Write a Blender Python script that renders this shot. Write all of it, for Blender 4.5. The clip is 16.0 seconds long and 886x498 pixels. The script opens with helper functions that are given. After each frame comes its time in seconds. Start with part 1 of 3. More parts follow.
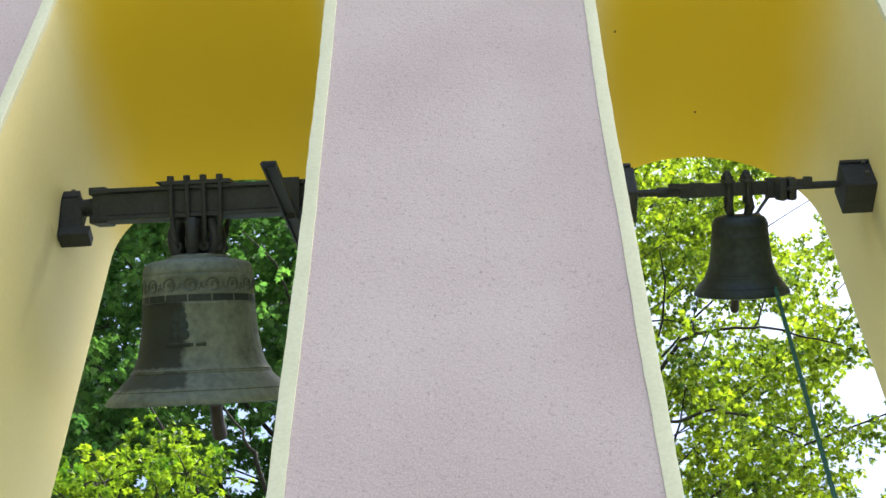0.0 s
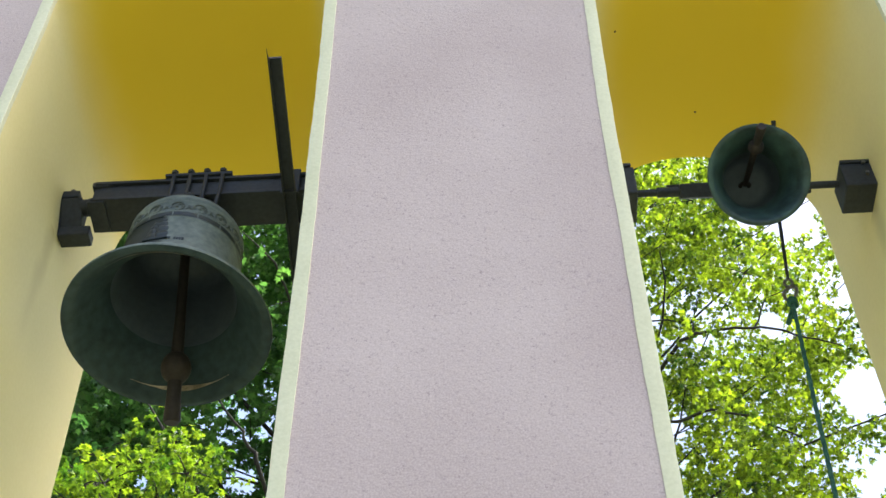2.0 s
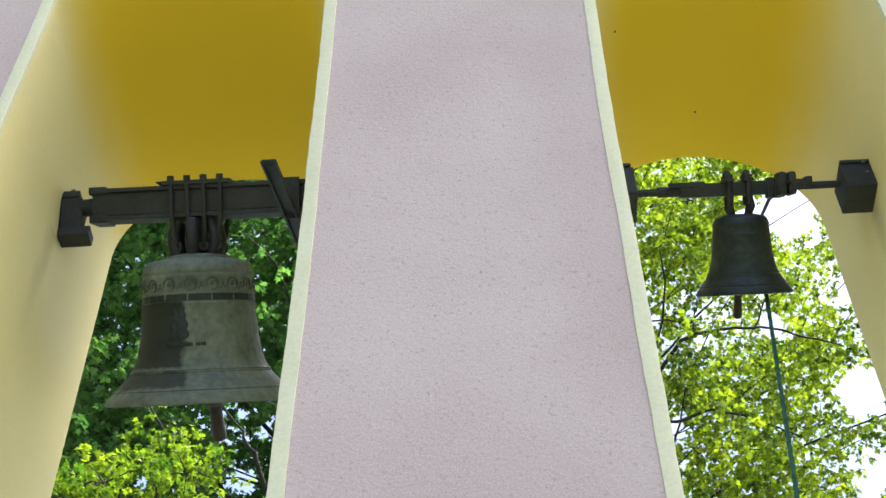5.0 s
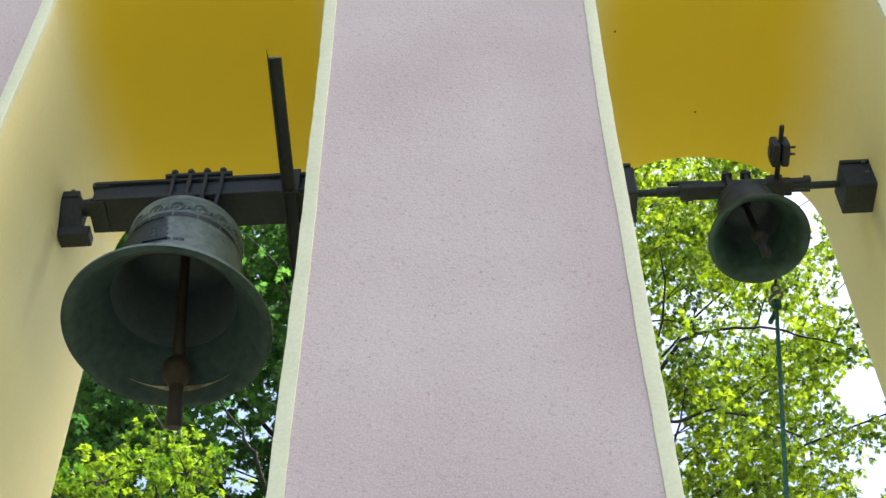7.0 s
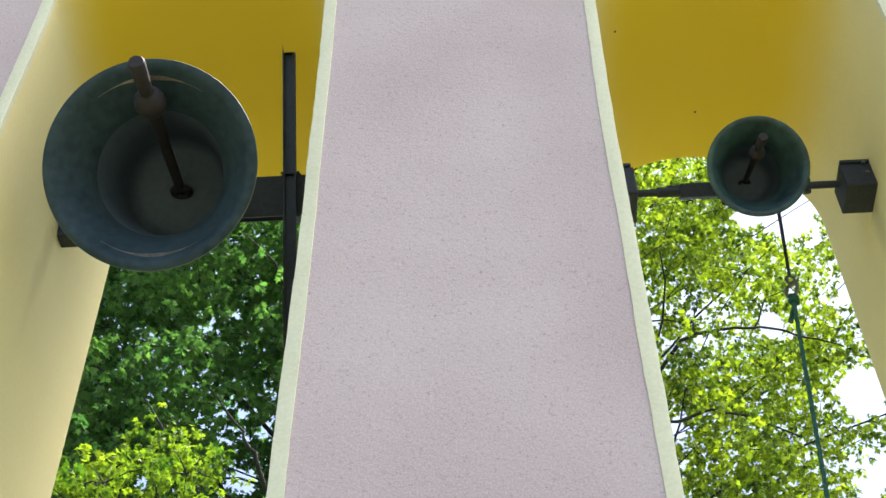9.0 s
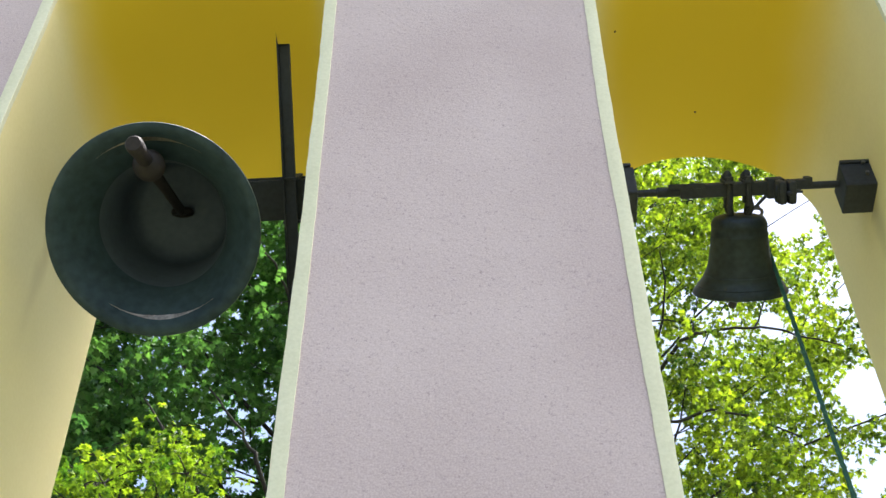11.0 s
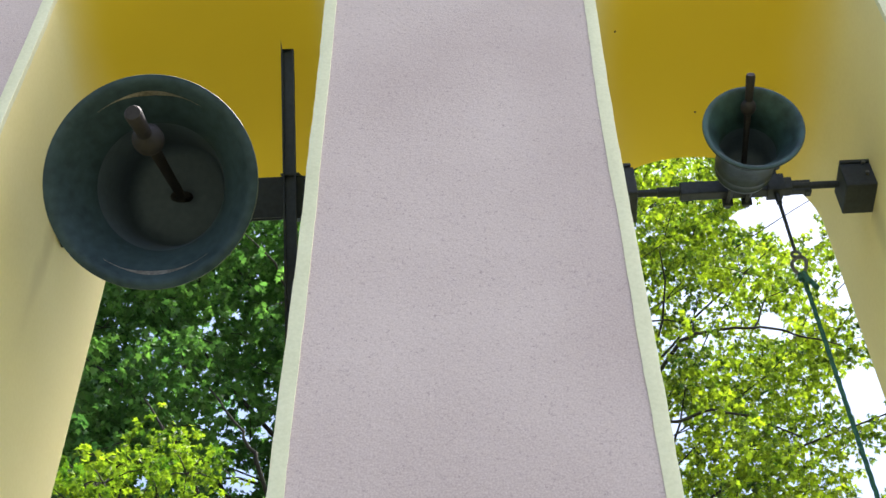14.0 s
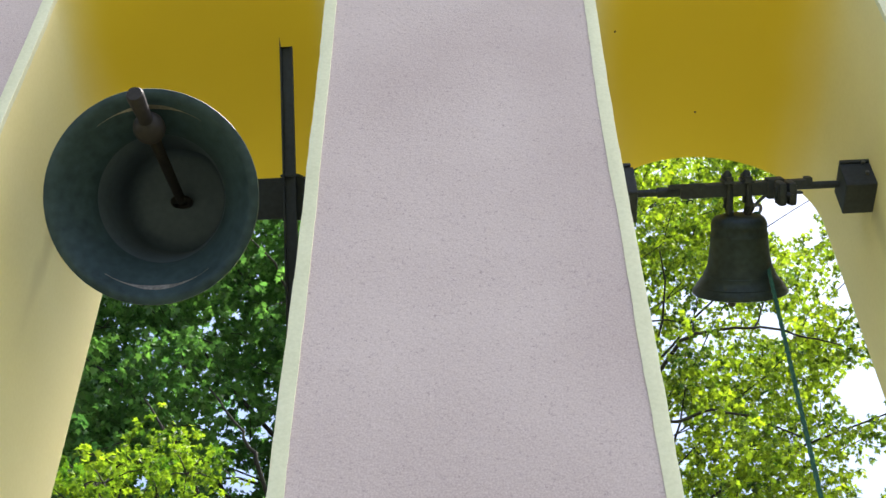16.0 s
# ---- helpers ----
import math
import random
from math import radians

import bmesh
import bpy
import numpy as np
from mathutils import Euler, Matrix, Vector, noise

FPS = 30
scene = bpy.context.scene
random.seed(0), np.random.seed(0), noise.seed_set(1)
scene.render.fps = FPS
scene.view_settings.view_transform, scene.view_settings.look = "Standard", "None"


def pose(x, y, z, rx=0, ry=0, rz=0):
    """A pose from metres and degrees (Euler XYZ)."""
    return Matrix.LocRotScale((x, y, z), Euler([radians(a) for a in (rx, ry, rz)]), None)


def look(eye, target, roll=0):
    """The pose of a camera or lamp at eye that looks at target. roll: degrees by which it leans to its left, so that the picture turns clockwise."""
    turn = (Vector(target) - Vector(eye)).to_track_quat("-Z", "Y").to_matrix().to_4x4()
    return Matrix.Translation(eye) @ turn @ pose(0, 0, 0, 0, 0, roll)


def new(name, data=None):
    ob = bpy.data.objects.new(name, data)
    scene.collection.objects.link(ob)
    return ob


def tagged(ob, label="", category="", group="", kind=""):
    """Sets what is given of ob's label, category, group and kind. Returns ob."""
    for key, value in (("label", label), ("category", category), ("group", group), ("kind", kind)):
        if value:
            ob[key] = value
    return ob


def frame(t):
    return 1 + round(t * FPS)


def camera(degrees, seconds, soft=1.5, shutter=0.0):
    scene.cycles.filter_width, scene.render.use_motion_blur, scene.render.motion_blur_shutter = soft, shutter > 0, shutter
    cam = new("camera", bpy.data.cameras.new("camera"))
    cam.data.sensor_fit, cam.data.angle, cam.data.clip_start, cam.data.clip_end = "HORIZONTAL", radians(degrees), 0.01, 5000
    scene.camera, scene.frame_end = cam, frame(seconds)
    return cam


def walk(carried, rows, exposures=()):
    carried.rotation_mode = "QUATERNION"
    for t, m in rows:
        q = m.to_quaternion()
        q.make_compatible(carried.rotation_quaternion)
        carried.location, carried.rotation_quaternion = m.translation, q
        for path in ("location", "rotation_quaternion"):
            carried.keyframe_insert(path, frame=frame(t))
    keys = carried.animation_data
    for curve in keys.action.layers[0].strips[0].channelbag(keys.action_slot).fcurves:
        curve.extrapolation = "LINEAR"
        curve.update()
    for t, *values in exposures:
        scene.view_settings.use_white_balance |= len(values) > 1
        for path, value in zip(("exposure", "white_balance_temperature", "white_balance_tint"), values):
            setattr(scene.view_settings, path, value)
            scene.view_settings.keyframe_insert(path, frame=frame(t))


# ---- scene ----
EYE_Z = 1.6
cam = camera(34.82, 16.0, soft=1.5)
STAND = pose(0, 0, EYE_Z, 139.877, 0.824, 2.908)
walk(cam, [(0.0, STAND), (16.0, STAND)], exposures=[(0.0, 1.58, 6250, 11), (4.2, 1.58, 6250, 11), (6.5, 1.54, 6250, 11), (9.0, 1.55, 6250, 11), (12.5, 1.50, 6250, 11), (16.0, 1.47, 6250, 11)])

# ---- world and sun ----
SUN_EL, SUN_AZ = radians(67), radians(90)     # azimuth from +y (behind the wall) towards +x
world = bpy.data.worlds.new("sky")
scene.world = world
world.use_nodes = True
wn = world.node_tree
sky = wn.nodes.new("ShaderNodeTexSky")
sky.sky_type, sky.sun_disc = 'NISHITA', False
sky.sun_elevation, sky.sun_rotation = SUN_EL, SUN_AZ
sky.dust_density, sky.ozone_density = 4.5, 0.8
wn.links.new(sky.outputs[0], wn.nodes["Background"].inputs[0])
wn.nodes["Background"].inputs[1].default_value = 0.14
sun = new("sun", bpy.data.lights.new("sun", 'SUN'))
sun.data.energy, sun.data.angle, sun.data.color = 4.0, radians(0.53), (1.0, 0.95, 0.86)
to_sun = Vector((math.cos(SUN_EL) * math.sin(SUN_AZ), math.cos(SUN_EL) * math.cos(SUN_AZ), math.sin(SUN_EL)))
sun.matrix_basis = look(to_sun * 50, (0, 0, 0))


# ---- materials ----
def material(name, low, high, rough=0.7, metal=0.0, grain=40.0, blotch=2.0, bump=0.3, depth=0.004,
             bump_scale=None, mix=0.5, detail=6.0, translucent=None, island=0.0, spec=0.5):
    """low and high: the two base colours, mixed by a fine and a coarse noise; bump: relief of the fine noise."""
    m = bpy.data.materials.new(name)
    m.use_nodes = True
    nt, N = m.node_tree, m.node_tree.nodes
    b = N["Principled BSDF"]
    co = N.new("ShaderNodeTexCoord")
    fine, coarse = N.new("ShaderNodeTexNoise"), N.new("ShaderNodeTexNoise")
    for node, s, d in ((fine, grain, detail), (coarse, blotch, 5.0)):
        node.inputs["Scale"].default_value, node.inputs["Detail"].default_value = s, d
        nt.links.new(co.outputs["Object"], node.inputs["Vector"])
    add = N.new("ShaderNodeMix")
    add.inputs[0].default_value = mix
    nt.links.new(fine.outputs[0], add.inputs[2])
    nt.links.new(coarse.outputs[0], add.inputs[3])
    ramp = N.new("ShaderNodeValToRGB")
    ramp.color_ramp.elements[0].position, ramp.color_ramp.elements[1].position = 0.36, 0.64
    ramp.color_ramp.elements[0].color, ramp.color_ramp.elements[1].color = (*low, 1), (*high, 1)
    nt.links.new(add.outputs[0], ramp.inputs[0])
    colour = ramp.outputs[0]
    if island:
        geo, hsv = N.new("ShaderNodeNewGeometry"), N.new("ShaderNodeHueSaturation")
        rng = N.new("ShaderNodeMapRange")
        rng.inputs[3].default_value, rng.inputs[4].default_value = 1 - island, 1 + island
        nt.links.new(geo.outputs["Random Per Island"], rng.inputs[0])
        nt.links.new(rng.outputs[0], hsv.inputs["Value"])
        nt.links.new(colour, hsv.inputs["Color"])
        colour = hsv.outputs[0]
    nt.links.new(colour, b.inputs["Base Color"])
    b.inputs["Roughness"].default_value, b.inputs["Metallic"].default_value = rough, metal
    b.inputs["Specular IOR Level"].default_value = spec
    if bump:
        bn = N.new("ShaderNodeBump")
        bn.inputs["Strength"].default_value, bn.inputs["Distance"].default_value = bump, depth
        source = fine
        if bump_scale:
            source = N.new("ShaderNodeTexNoise")
            source.inputs["Scale"].default_value, source.inputs["Detail"].default_value = bump_scale, 5.0
            nt.links.new(co.outputs["Object"], source.inputs["Vector"])
        nt.links.new(source.outputs[0], bn.inputs["Height"])
        nt.links.new(bn.outputs[0], b.inputs["Normal"])
    if translucent:
        tr, ms = N.new("ShaderNodeBsdfTranslucent"), N.new("ShaderNodeMixShader")
        hs = N.new("ShaderNodeMix")
        hs.data_type, hs.blend_type = 'RGBA', 'MULTIPLY'
        hs.inputs[0].default_value = 1.0
        nt.links.new(colour, hs.inputs[6])
        hs.inputs[7].default_value = (*translucent, 1)
        nt.links.new(hs.outputs[2], tr.inputs[0])
        ms.inputs[0].default_value = 0.42
        nt.links.new(b.outputs[0], ms.inputs[1])
        nt.links.new(tr.outputs[0], ms.inputs[2])
        nt.links.new(ms.outputs[0], N["Material Output"].inputs[0])
    return m


STUCCO = material("pink_stucco", (0.425, 0.338, 0.332), (0.595, 0.498, 0.490), 0.95, grain=170, blotch=1.3, bump=0.24, depth=0.006, bump_scale=85, mix=0.44, spec=0.2)


def pits(m, dark):
    """Scattered pits and dark grains between the stones of the roughcast."""
    nt, N = m.node_tree, m.node_tree.nodes
    b = N["Principled BSDF"]
    plain = b.inputs["Base Color"].links[0].from_socket
    co, ns, rng, mx = N.new("ShaderNodeTexCoord"), N.new("ShaderNodeTexNoise"), N.new("ShaderNodeMapRange"), N.new("ShaderNodeMix")
    ns.inputs["Scale"].default_value, ns.inputs["Detail"].default_value, ns.inputs["Roughness"].default_value = 75, 4, 0.7
    nt.links.new(co.outputs["Object"], ns.inputs["Vector"])
    rng.inputs[1].default_value, rng.inputs[2].default_value = 0.58, 0.71
    nt.links.new(ns.outputs[0], rng.inputs[0])
    mx.data_type = 'RGBA'
    nt.links.new(rng.outputs[0], mx.inputs[0])
    nt.links.new(plain, mx.inputs[6])
    mx.inputs[7].default_value = (*dark, 1)
    nt.links.new(mx.outputs[2], b.inputs["Base Color"])


pits(STUCCO, (0.36, 0.285, 0.29))
CREAM = material("cream_paint", (0.60, 0.595, 0.42), (0.69, 0.68, 0.50), 0.8, grain=90, blotch=4, bump=0.3, depth=0.002, mix=0.5, spec=0.3)
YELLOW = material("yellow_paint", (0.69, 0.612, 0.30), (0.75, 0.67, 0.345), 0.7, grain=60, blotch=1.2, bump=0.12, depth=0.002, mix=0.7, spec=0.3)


def vault_bounce(m, bounce_tint, z0, z1):
    """Bounced light painted in: jamb cream softly turns golden between heights z0 and z1."""
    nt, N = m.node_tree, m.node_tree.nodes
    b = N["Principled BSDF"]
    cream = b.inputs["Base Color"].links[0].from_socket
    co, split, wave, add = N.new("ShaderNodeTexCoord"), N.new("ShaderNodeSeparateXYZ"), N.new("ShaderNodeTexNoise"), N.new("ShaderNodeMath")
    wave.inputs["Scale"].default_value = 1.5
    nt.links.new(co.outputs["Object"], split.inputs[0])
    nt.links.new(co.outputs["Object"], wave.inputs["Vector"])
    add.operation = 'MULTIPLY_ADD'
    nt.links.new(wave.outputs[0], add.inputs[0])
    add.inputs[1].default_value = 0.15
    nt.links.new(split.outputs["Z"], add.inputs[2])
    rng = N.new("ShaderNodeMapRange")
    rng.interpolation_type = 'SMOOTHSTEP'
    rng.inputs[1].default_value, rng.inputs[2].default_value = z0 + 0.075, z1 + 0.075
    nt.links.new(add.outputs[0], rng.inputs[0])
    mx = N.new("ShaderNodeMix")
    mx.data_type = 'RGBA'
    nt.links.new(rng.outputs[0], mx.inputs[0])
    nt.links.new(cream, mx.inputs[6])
    mx.inputs[7].default_value = (*bounce_tint, 1)
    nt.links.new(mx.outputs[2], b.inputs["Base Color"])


def streak(m, x_sign, y, z_top, length, width, colour, most):
    """A stain that has run down a jamb from an iron fitting: on the jamb on that side of the wall's middle, fading downwards."""
    nt, N = m.node_tree, m.node_tree.nodes
    b = N["Principled BSDF"]
    plain = b.inputs["Base Color"].links[0].from_socket
    co, split, ns = N.new("ShaderNodeTexCoord"), N.new("ShaderNodeSeparateXYZ"), N.new("ShaderNodeTexNoise")
    ns.inputs["Scale"].default_value = 7.0
    nt.links.new(co.outputs["Object"], split.inputs[0])
    nt.links.new(co.outputs["Object"], ns.inputs["Vector"])

    def math_node(op, a, c):
        n = N.new("ShaderNodeMath")
        n.operation = op
        for i, v in enumerate((a, c)):
            if isinstance(v, (int, float)):
                n.inputs[i].default_value = v
            else:
                nt.links.new(v, n.inputs[i])
        return n.outputs[0]

    def ramp(v, a, c, lo, hi):
        n = N.new("ShaderNodeMapRange")
        n.interpolation_type = 'SMOOTHSTEP'
        for i, q in zip((1, 2, 3, 4), (a, c, lo, hi)):
            n.inputs[i].default_value = q
        nt.links.new(v, n.inputs[0])
        return n.outputs[0]

    wander = math_node('MULTIPLY', ns.outputs[0], 0.06)
    side = math_node('ABSOLUTE', math_node('SUBTRACT', math_node('ADD', split.outputs["Y"], wander), y + 0.03), 0)
    across = ramp(side, 0.0, width, 1.0, 0.0)
    below = ramp(split.outputs["Z"], z_top - 0.01, z_top, 1.0, 0.0)
    fade = ramp(split.outputs["Z"], z_top - length, z_top, 0.0, most)
    half = ramp(math_node('MULTIPLY', split.outputs["X"], x_sign), 1.2, 1.3, 0.0, 1.0)
    mask = math_node('MULTIPLY', math_node('MULTIPLY', across, below), math_node('MULTIPLY', fade, half))
    mx = N.new("ShaderNodeMix")
    mx.data_type = 'RGBA'
    nt.links.new(mask, mx.inputs[0])
    nt.links.new(plain, mx.inputs[6])
    mx.inputs[7].default_value = (*colour, 1)
    nt.links.new(mx.outputs[2], b.inputs["Base Color"])


vault_bounce(YELLOW, (0.72, 0.522, 0.03), 4.74 + EYE_Z, 5.15 + EYE_Z)
streak(YELLOW, -1, 3.33, 4.19 + EYE_Z, 0.75, 0.07, (0.40, 0.31, 0.12), 0.4)
streak(YELLOW, 1, 3.40, 4.16 + EYE_Z, 0.6, 0.09, (0.42, 0.36, 0.20), 0.5)
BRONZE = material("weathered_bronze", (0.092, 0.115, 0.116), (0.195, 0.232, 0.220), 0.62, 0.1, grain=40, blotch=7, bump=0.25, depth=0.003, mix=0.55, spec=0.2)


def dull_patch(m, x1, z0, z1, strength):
    """A darker patch on one side of the bell's face, with a ragged edge."""
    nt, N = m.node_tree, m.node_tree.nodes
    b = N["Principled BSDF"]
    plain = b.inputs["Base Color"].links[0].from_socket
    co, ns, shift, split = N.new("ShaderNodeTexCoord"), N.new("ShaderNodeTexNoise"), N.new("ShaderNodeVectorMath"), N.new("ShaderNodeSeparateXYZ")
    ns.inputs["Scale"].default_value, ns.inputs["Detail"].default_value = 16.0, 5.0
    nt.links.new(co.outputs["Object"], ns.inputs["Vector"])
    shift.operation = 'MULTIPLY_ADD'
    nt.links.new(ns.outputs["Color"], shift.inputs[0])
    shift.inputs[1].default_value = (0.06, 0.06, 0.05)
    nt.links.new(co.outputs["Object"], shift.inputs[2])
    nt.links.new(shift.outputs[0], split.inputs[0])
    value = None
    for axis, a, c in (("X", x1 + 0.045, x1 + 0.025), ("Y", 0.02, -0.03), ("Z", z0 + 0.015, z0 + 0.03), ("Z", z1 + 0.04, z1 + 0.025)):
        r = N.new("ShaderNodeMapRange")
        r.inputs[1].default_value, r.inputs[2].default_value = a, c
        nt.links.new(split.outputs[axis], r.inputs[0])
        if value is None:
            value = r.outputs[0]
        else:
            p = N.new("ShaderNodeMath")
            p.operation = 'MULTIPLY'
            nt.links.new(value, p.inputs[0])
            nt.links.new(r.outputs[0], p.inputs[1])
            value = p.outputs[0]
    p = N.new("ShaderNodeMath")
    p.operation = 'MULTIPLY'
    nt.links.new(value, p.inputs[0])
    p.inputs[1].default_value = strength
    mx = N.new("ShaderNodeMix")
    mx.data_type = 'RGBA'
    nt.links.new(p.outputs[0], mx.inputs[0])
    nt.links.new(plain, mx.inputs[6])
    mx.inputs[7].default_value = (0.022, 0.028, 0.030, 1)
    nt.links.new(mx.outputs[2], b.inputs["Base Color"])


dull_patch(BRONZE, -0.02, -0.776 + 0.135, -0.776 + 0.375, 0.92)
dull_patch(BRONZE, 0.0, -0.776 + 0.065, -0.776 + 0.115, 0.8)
PATINA = material("green_patina", (0.024, 0.040, 0.053), (0.046, 0.073, 0.092), 0.5, 0.1, grain=30, blotch=4, bump=0.25, depth=0.003, mix=0.5, spec=0.15)
DARK_BRONZE = material("dark_bronze", (0.010, 0.018, 0.024), (0.028, 0.043, 0.052), 0.55, 0.35, grain=45, blotch=7, bump=0.25, depth=0.002)
IRON = material("black_iron", (0.011, 0.014, 0.020), (0.026, 0.031, 0.041), 0.62, 0.1, grain=60, blotch=6, bump=0.35, depth=0.002)
# deep inside of the bells: its shade and haze are put into this grey-blue
HOLLOW_HAZE = material("hazed_hollow_bronze", (0.058, 0.078, 0.116), (0.082, 0.106, 0.150), 0.6, 0.1, grain=40, blotch=6, bump=0.2, depth=0.002)
AGED = material("aged_bronze", (0.045, 0.060, 0.058), (0.100, 0.125, 0.115), 0.55, 0.25, grain=50, blotch=8, bump=0.2, depth=0.002)
VERDIGRIS = material("blue_green_verdigris", (0.011, 0.023, 0.028), (0.048, 0.100, 0.105), 0.5, 0.2, grain=26, blotch=9, bump=0.25, depth=0.002, mix=0.6)
STRUCK = material("rubbed_bronze", (0.16, 0.13, 0.11), (0.40, 0.35, 0.30), 0.35, 0.7, grain=120, blotch=20, bump=0.1, depth=0.001)
RUST = material("worn_iron", (0.014, 0.011, 0.013), (0.032, 0.025, 0.027), 0.7, 0.2, grain=60, blotch=8, bump=0.3, depth=0.002)
ROPE = material("green_rope", (0.010, 0.06, 0.05), (0.03, 0.13, 0.10), 0.85, grain=300, blotch=40, bump=0.5, depth=0.002)
STEEL = material("steel_rod", (0.06, 0.06, 0.06), (0.16, 0.16, 0.16), 0.5, 0.6, grain=200, blotch=20, bump=0.2, depth=0.001)
# wide noise patches in the leaf greens also stand in for lit and shaded clumps
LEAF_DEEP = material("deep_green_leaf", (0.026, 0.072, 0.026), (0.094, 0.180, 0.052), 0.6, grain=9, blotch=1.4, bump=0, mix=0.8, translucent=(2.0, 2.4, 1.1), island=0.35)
LEAF_LIGHT = material("light_green_leaf", (0.018, 0.050, 0.013), (0.230, 0.280, 0.018), 0.6, grain=9, blotch=2.2, bump=0, mix=0.8, translucent=(2.6, 2.9, 1.0), island=0.55)
LEAF_YOUNG = material("young_green_leaf", (0.036, 0.090, 0.012), (0.190, 0.260, 0.020), 0.6, grain=9, blotch=2.0, bump=0, mix=0.8, translucent=(2.3, 2.4, 0.9), island=0.35)
BARK = material("bark", (0.012, 0.011, 0.008), (0.034, 0.032, 0.024), 0.95, grain=14, blotch=3, bump=0.8, depth=0.02)
GROUND = material("dry_grass_ground", (0.088, 0.096, 0.050), (0.140, 0.148, 0.082), 0.95, grain=30, blotch=0.4, bump=0.6, depth=0.03)


# ---- mesh helpers ----
def mesh_object(name, bm, mat, parent=None, label="", smooth=False, angle=None):
    me = bpy.data.meshes.new(name)
    bmesh.ops.recalc_face_normals(bm, faces=bm.faces)
    bm.to_mesh(me)
    bm.free()
    for m in (mat if isinstance(mat, (list, tuple)) else [mat]):
        me.materials.append(m)
    if smooth:
        me.polygons.foreach_set("use_smooth", [True] * len(me.polygons))
        if angle:
            me.set_sharp_from_angle(angle=radians(angle))
    ob = new(name, me)
    if parent:
        ob.parent = parent
    if label:
        tagged(ob, label)
    return ob


def part(name, bm, mat, parent, label="", smooth=False, angle=40):
    return mesh_object(name, bm, mat, parent, label, smooth, angle)


def box(bm, x0, x1, y0, y1, z0, z1, bevel=0.0, m=None):
    r = bmesh.ops.create_cube(bm, size=1.0)
    vs = r["verts"]
    t = Matrix.Translation(((x0 + x1) / 2, (y0 + y1) / 2, (z0 + z1) / 2)) @ Matrix.Diagonal((x1 - x0, y1 - y0, z1 - z0, 1))
    bmesh.ops.transform(bm, matrix=t, verts=vs)
    if bevel:
        es = {e for v in vs for e in v.link_edges}
        out = bmesh.ops.bevel(bm, geom=list(es), offset=bevel, segments=2, affect='EDGES', profile=0.6)
        vs = list({v for f in out["faces"] for v in f.verts} | {v for v in vs if v.is_valid})
    if m:
        bmesh.ops.transform(bm, matrix=m, verts=vs)
    return vs


def tube(bm, points, radii, sides=10, cap=True):
    """A tapered tube along a line of points."""
    pts = [Vector(p) for p in points]
    rings, side = [], None
    for i, p in enumerate(pts):
        d = (pts[min(i + 1, len(pts) - 1)] - pts[max(i - 1, 0)]).normalized()
        if side is None:
            side = d.orthogonal().normalized()
        side = (side - d * side.dot(d)).normalized()
        up = d.cross(side)
        rings.append([bm.verts.new(p + radii[i] * (math.cos(a) * side + math.sin(a) * up))
                      for a in [2 * math.pi * k / sides for k in range(sides)]])
    for a, b in zip(rings, rings[1:]):
        for k in range(sides):
            bm.faces.new((a[k], a[(k + 1) % sides], b[(k + 1) % sides], b[k]))
    if cap:
        bm.faces.new(rings[0][::-1])
        bm.faces.new(rings[-1])


def rod(bm, a, b, r, sides=12):
    tube(bm, [a, b], [r, r], sides)


def ring(bm, centre, axis_a, axis_b, big, small, n=20, sides=8, arc=2 * math.pi, start=0.0):
    """A ring of round section in the plane of two axes; an arc when arc is under a full turn."""
    c, a, b = Vector(centre), Vector(axis_a).normalized(), Vector(axis_b).normalized()
    full = arc > 6.28
    steps = n if full else n + 1
    w = a.cross(b)
    loops = []
    for i in range(steps):
        t = start + arc * i / n
        out = math.cos(t) * a + math.sin(t) * b
        loops.append([bm.verts.new(c + out * (big + small * math.cos(q)) + w * small * math.sin(q))
                      for q in [2 * math.pi * k / sides for k in range(sides)]])
    for i in range(steps if full else steps - 1):
        p, q = loops[i], loops[(i + 1) % steps]
        for k in range(sides):
            bm.faces.new((p[k], p[(k + 1) % sides], q[(k + 1) % sides], q[k]))


def lathe(bm, profile, n=72):
    """Turns a line of (radius, height) round the z axis."""
    loops = []
    for r, z in profile:
        if r < 1e-5:
            loops.append([bm.verts.new((0, 0, z))])
        else:
            loops.append([bm.verts.new((r * math.cos(2 * math.pi * k / n), r * math.sin(2 * math.pi * k / n), z)) for k in range(n)])
    for a, b in zip(loops, loops[1:]):
        for k in range(n):
            q = (k + 1) % n
            if len(a) == 1:
                bm.faces.new((a[0], b[q], b[k]))
            elif len(b) == 1:
                bm.faces.new((a[k], a[q], b[0]))
            else:
                bm.faces.new((a[k], a[q], b[q], b[k]))


# ---- the bell wall ----
FRONT, BACK_LEFT, BACK_RIGHT = 2.70, 3.985, 3.925
LEFT_X0, LEFT_X1, LEFT_SPRING, LEFT_RISE = -1.603, -0.519, 4.77 + EYE_Z, 0.535
RIGHT_X0, RIGHT_X1, RIGHT_SPRING, RIGHT_RISE = 0.479, 1.513, 4.69 + EYE_Z, 0.54
WALL_X0, WALL_X1, WALL_TOP = -2.75, 2.62, 7.7


def opening(x0, x1, spring, rise, n=40):
    """The outline of an arched opening, from its left foot over the crown to its right foot."""
    c, h = (x0 + x1) / 2, (x1 - x0) / 2
    jamb = 48
    pts = [(x0, spring * k / jamb) for k in range(jamb)]
    pts += [(c - h * math.cos(math.pi * k / n), spring + rise * math.sin(math.pi * k / n)) for k in range(n + 1)]
    pts += [(x1, spring * (jamb - 1 - k) / jamb) for k in range(jamb)]
    return pts


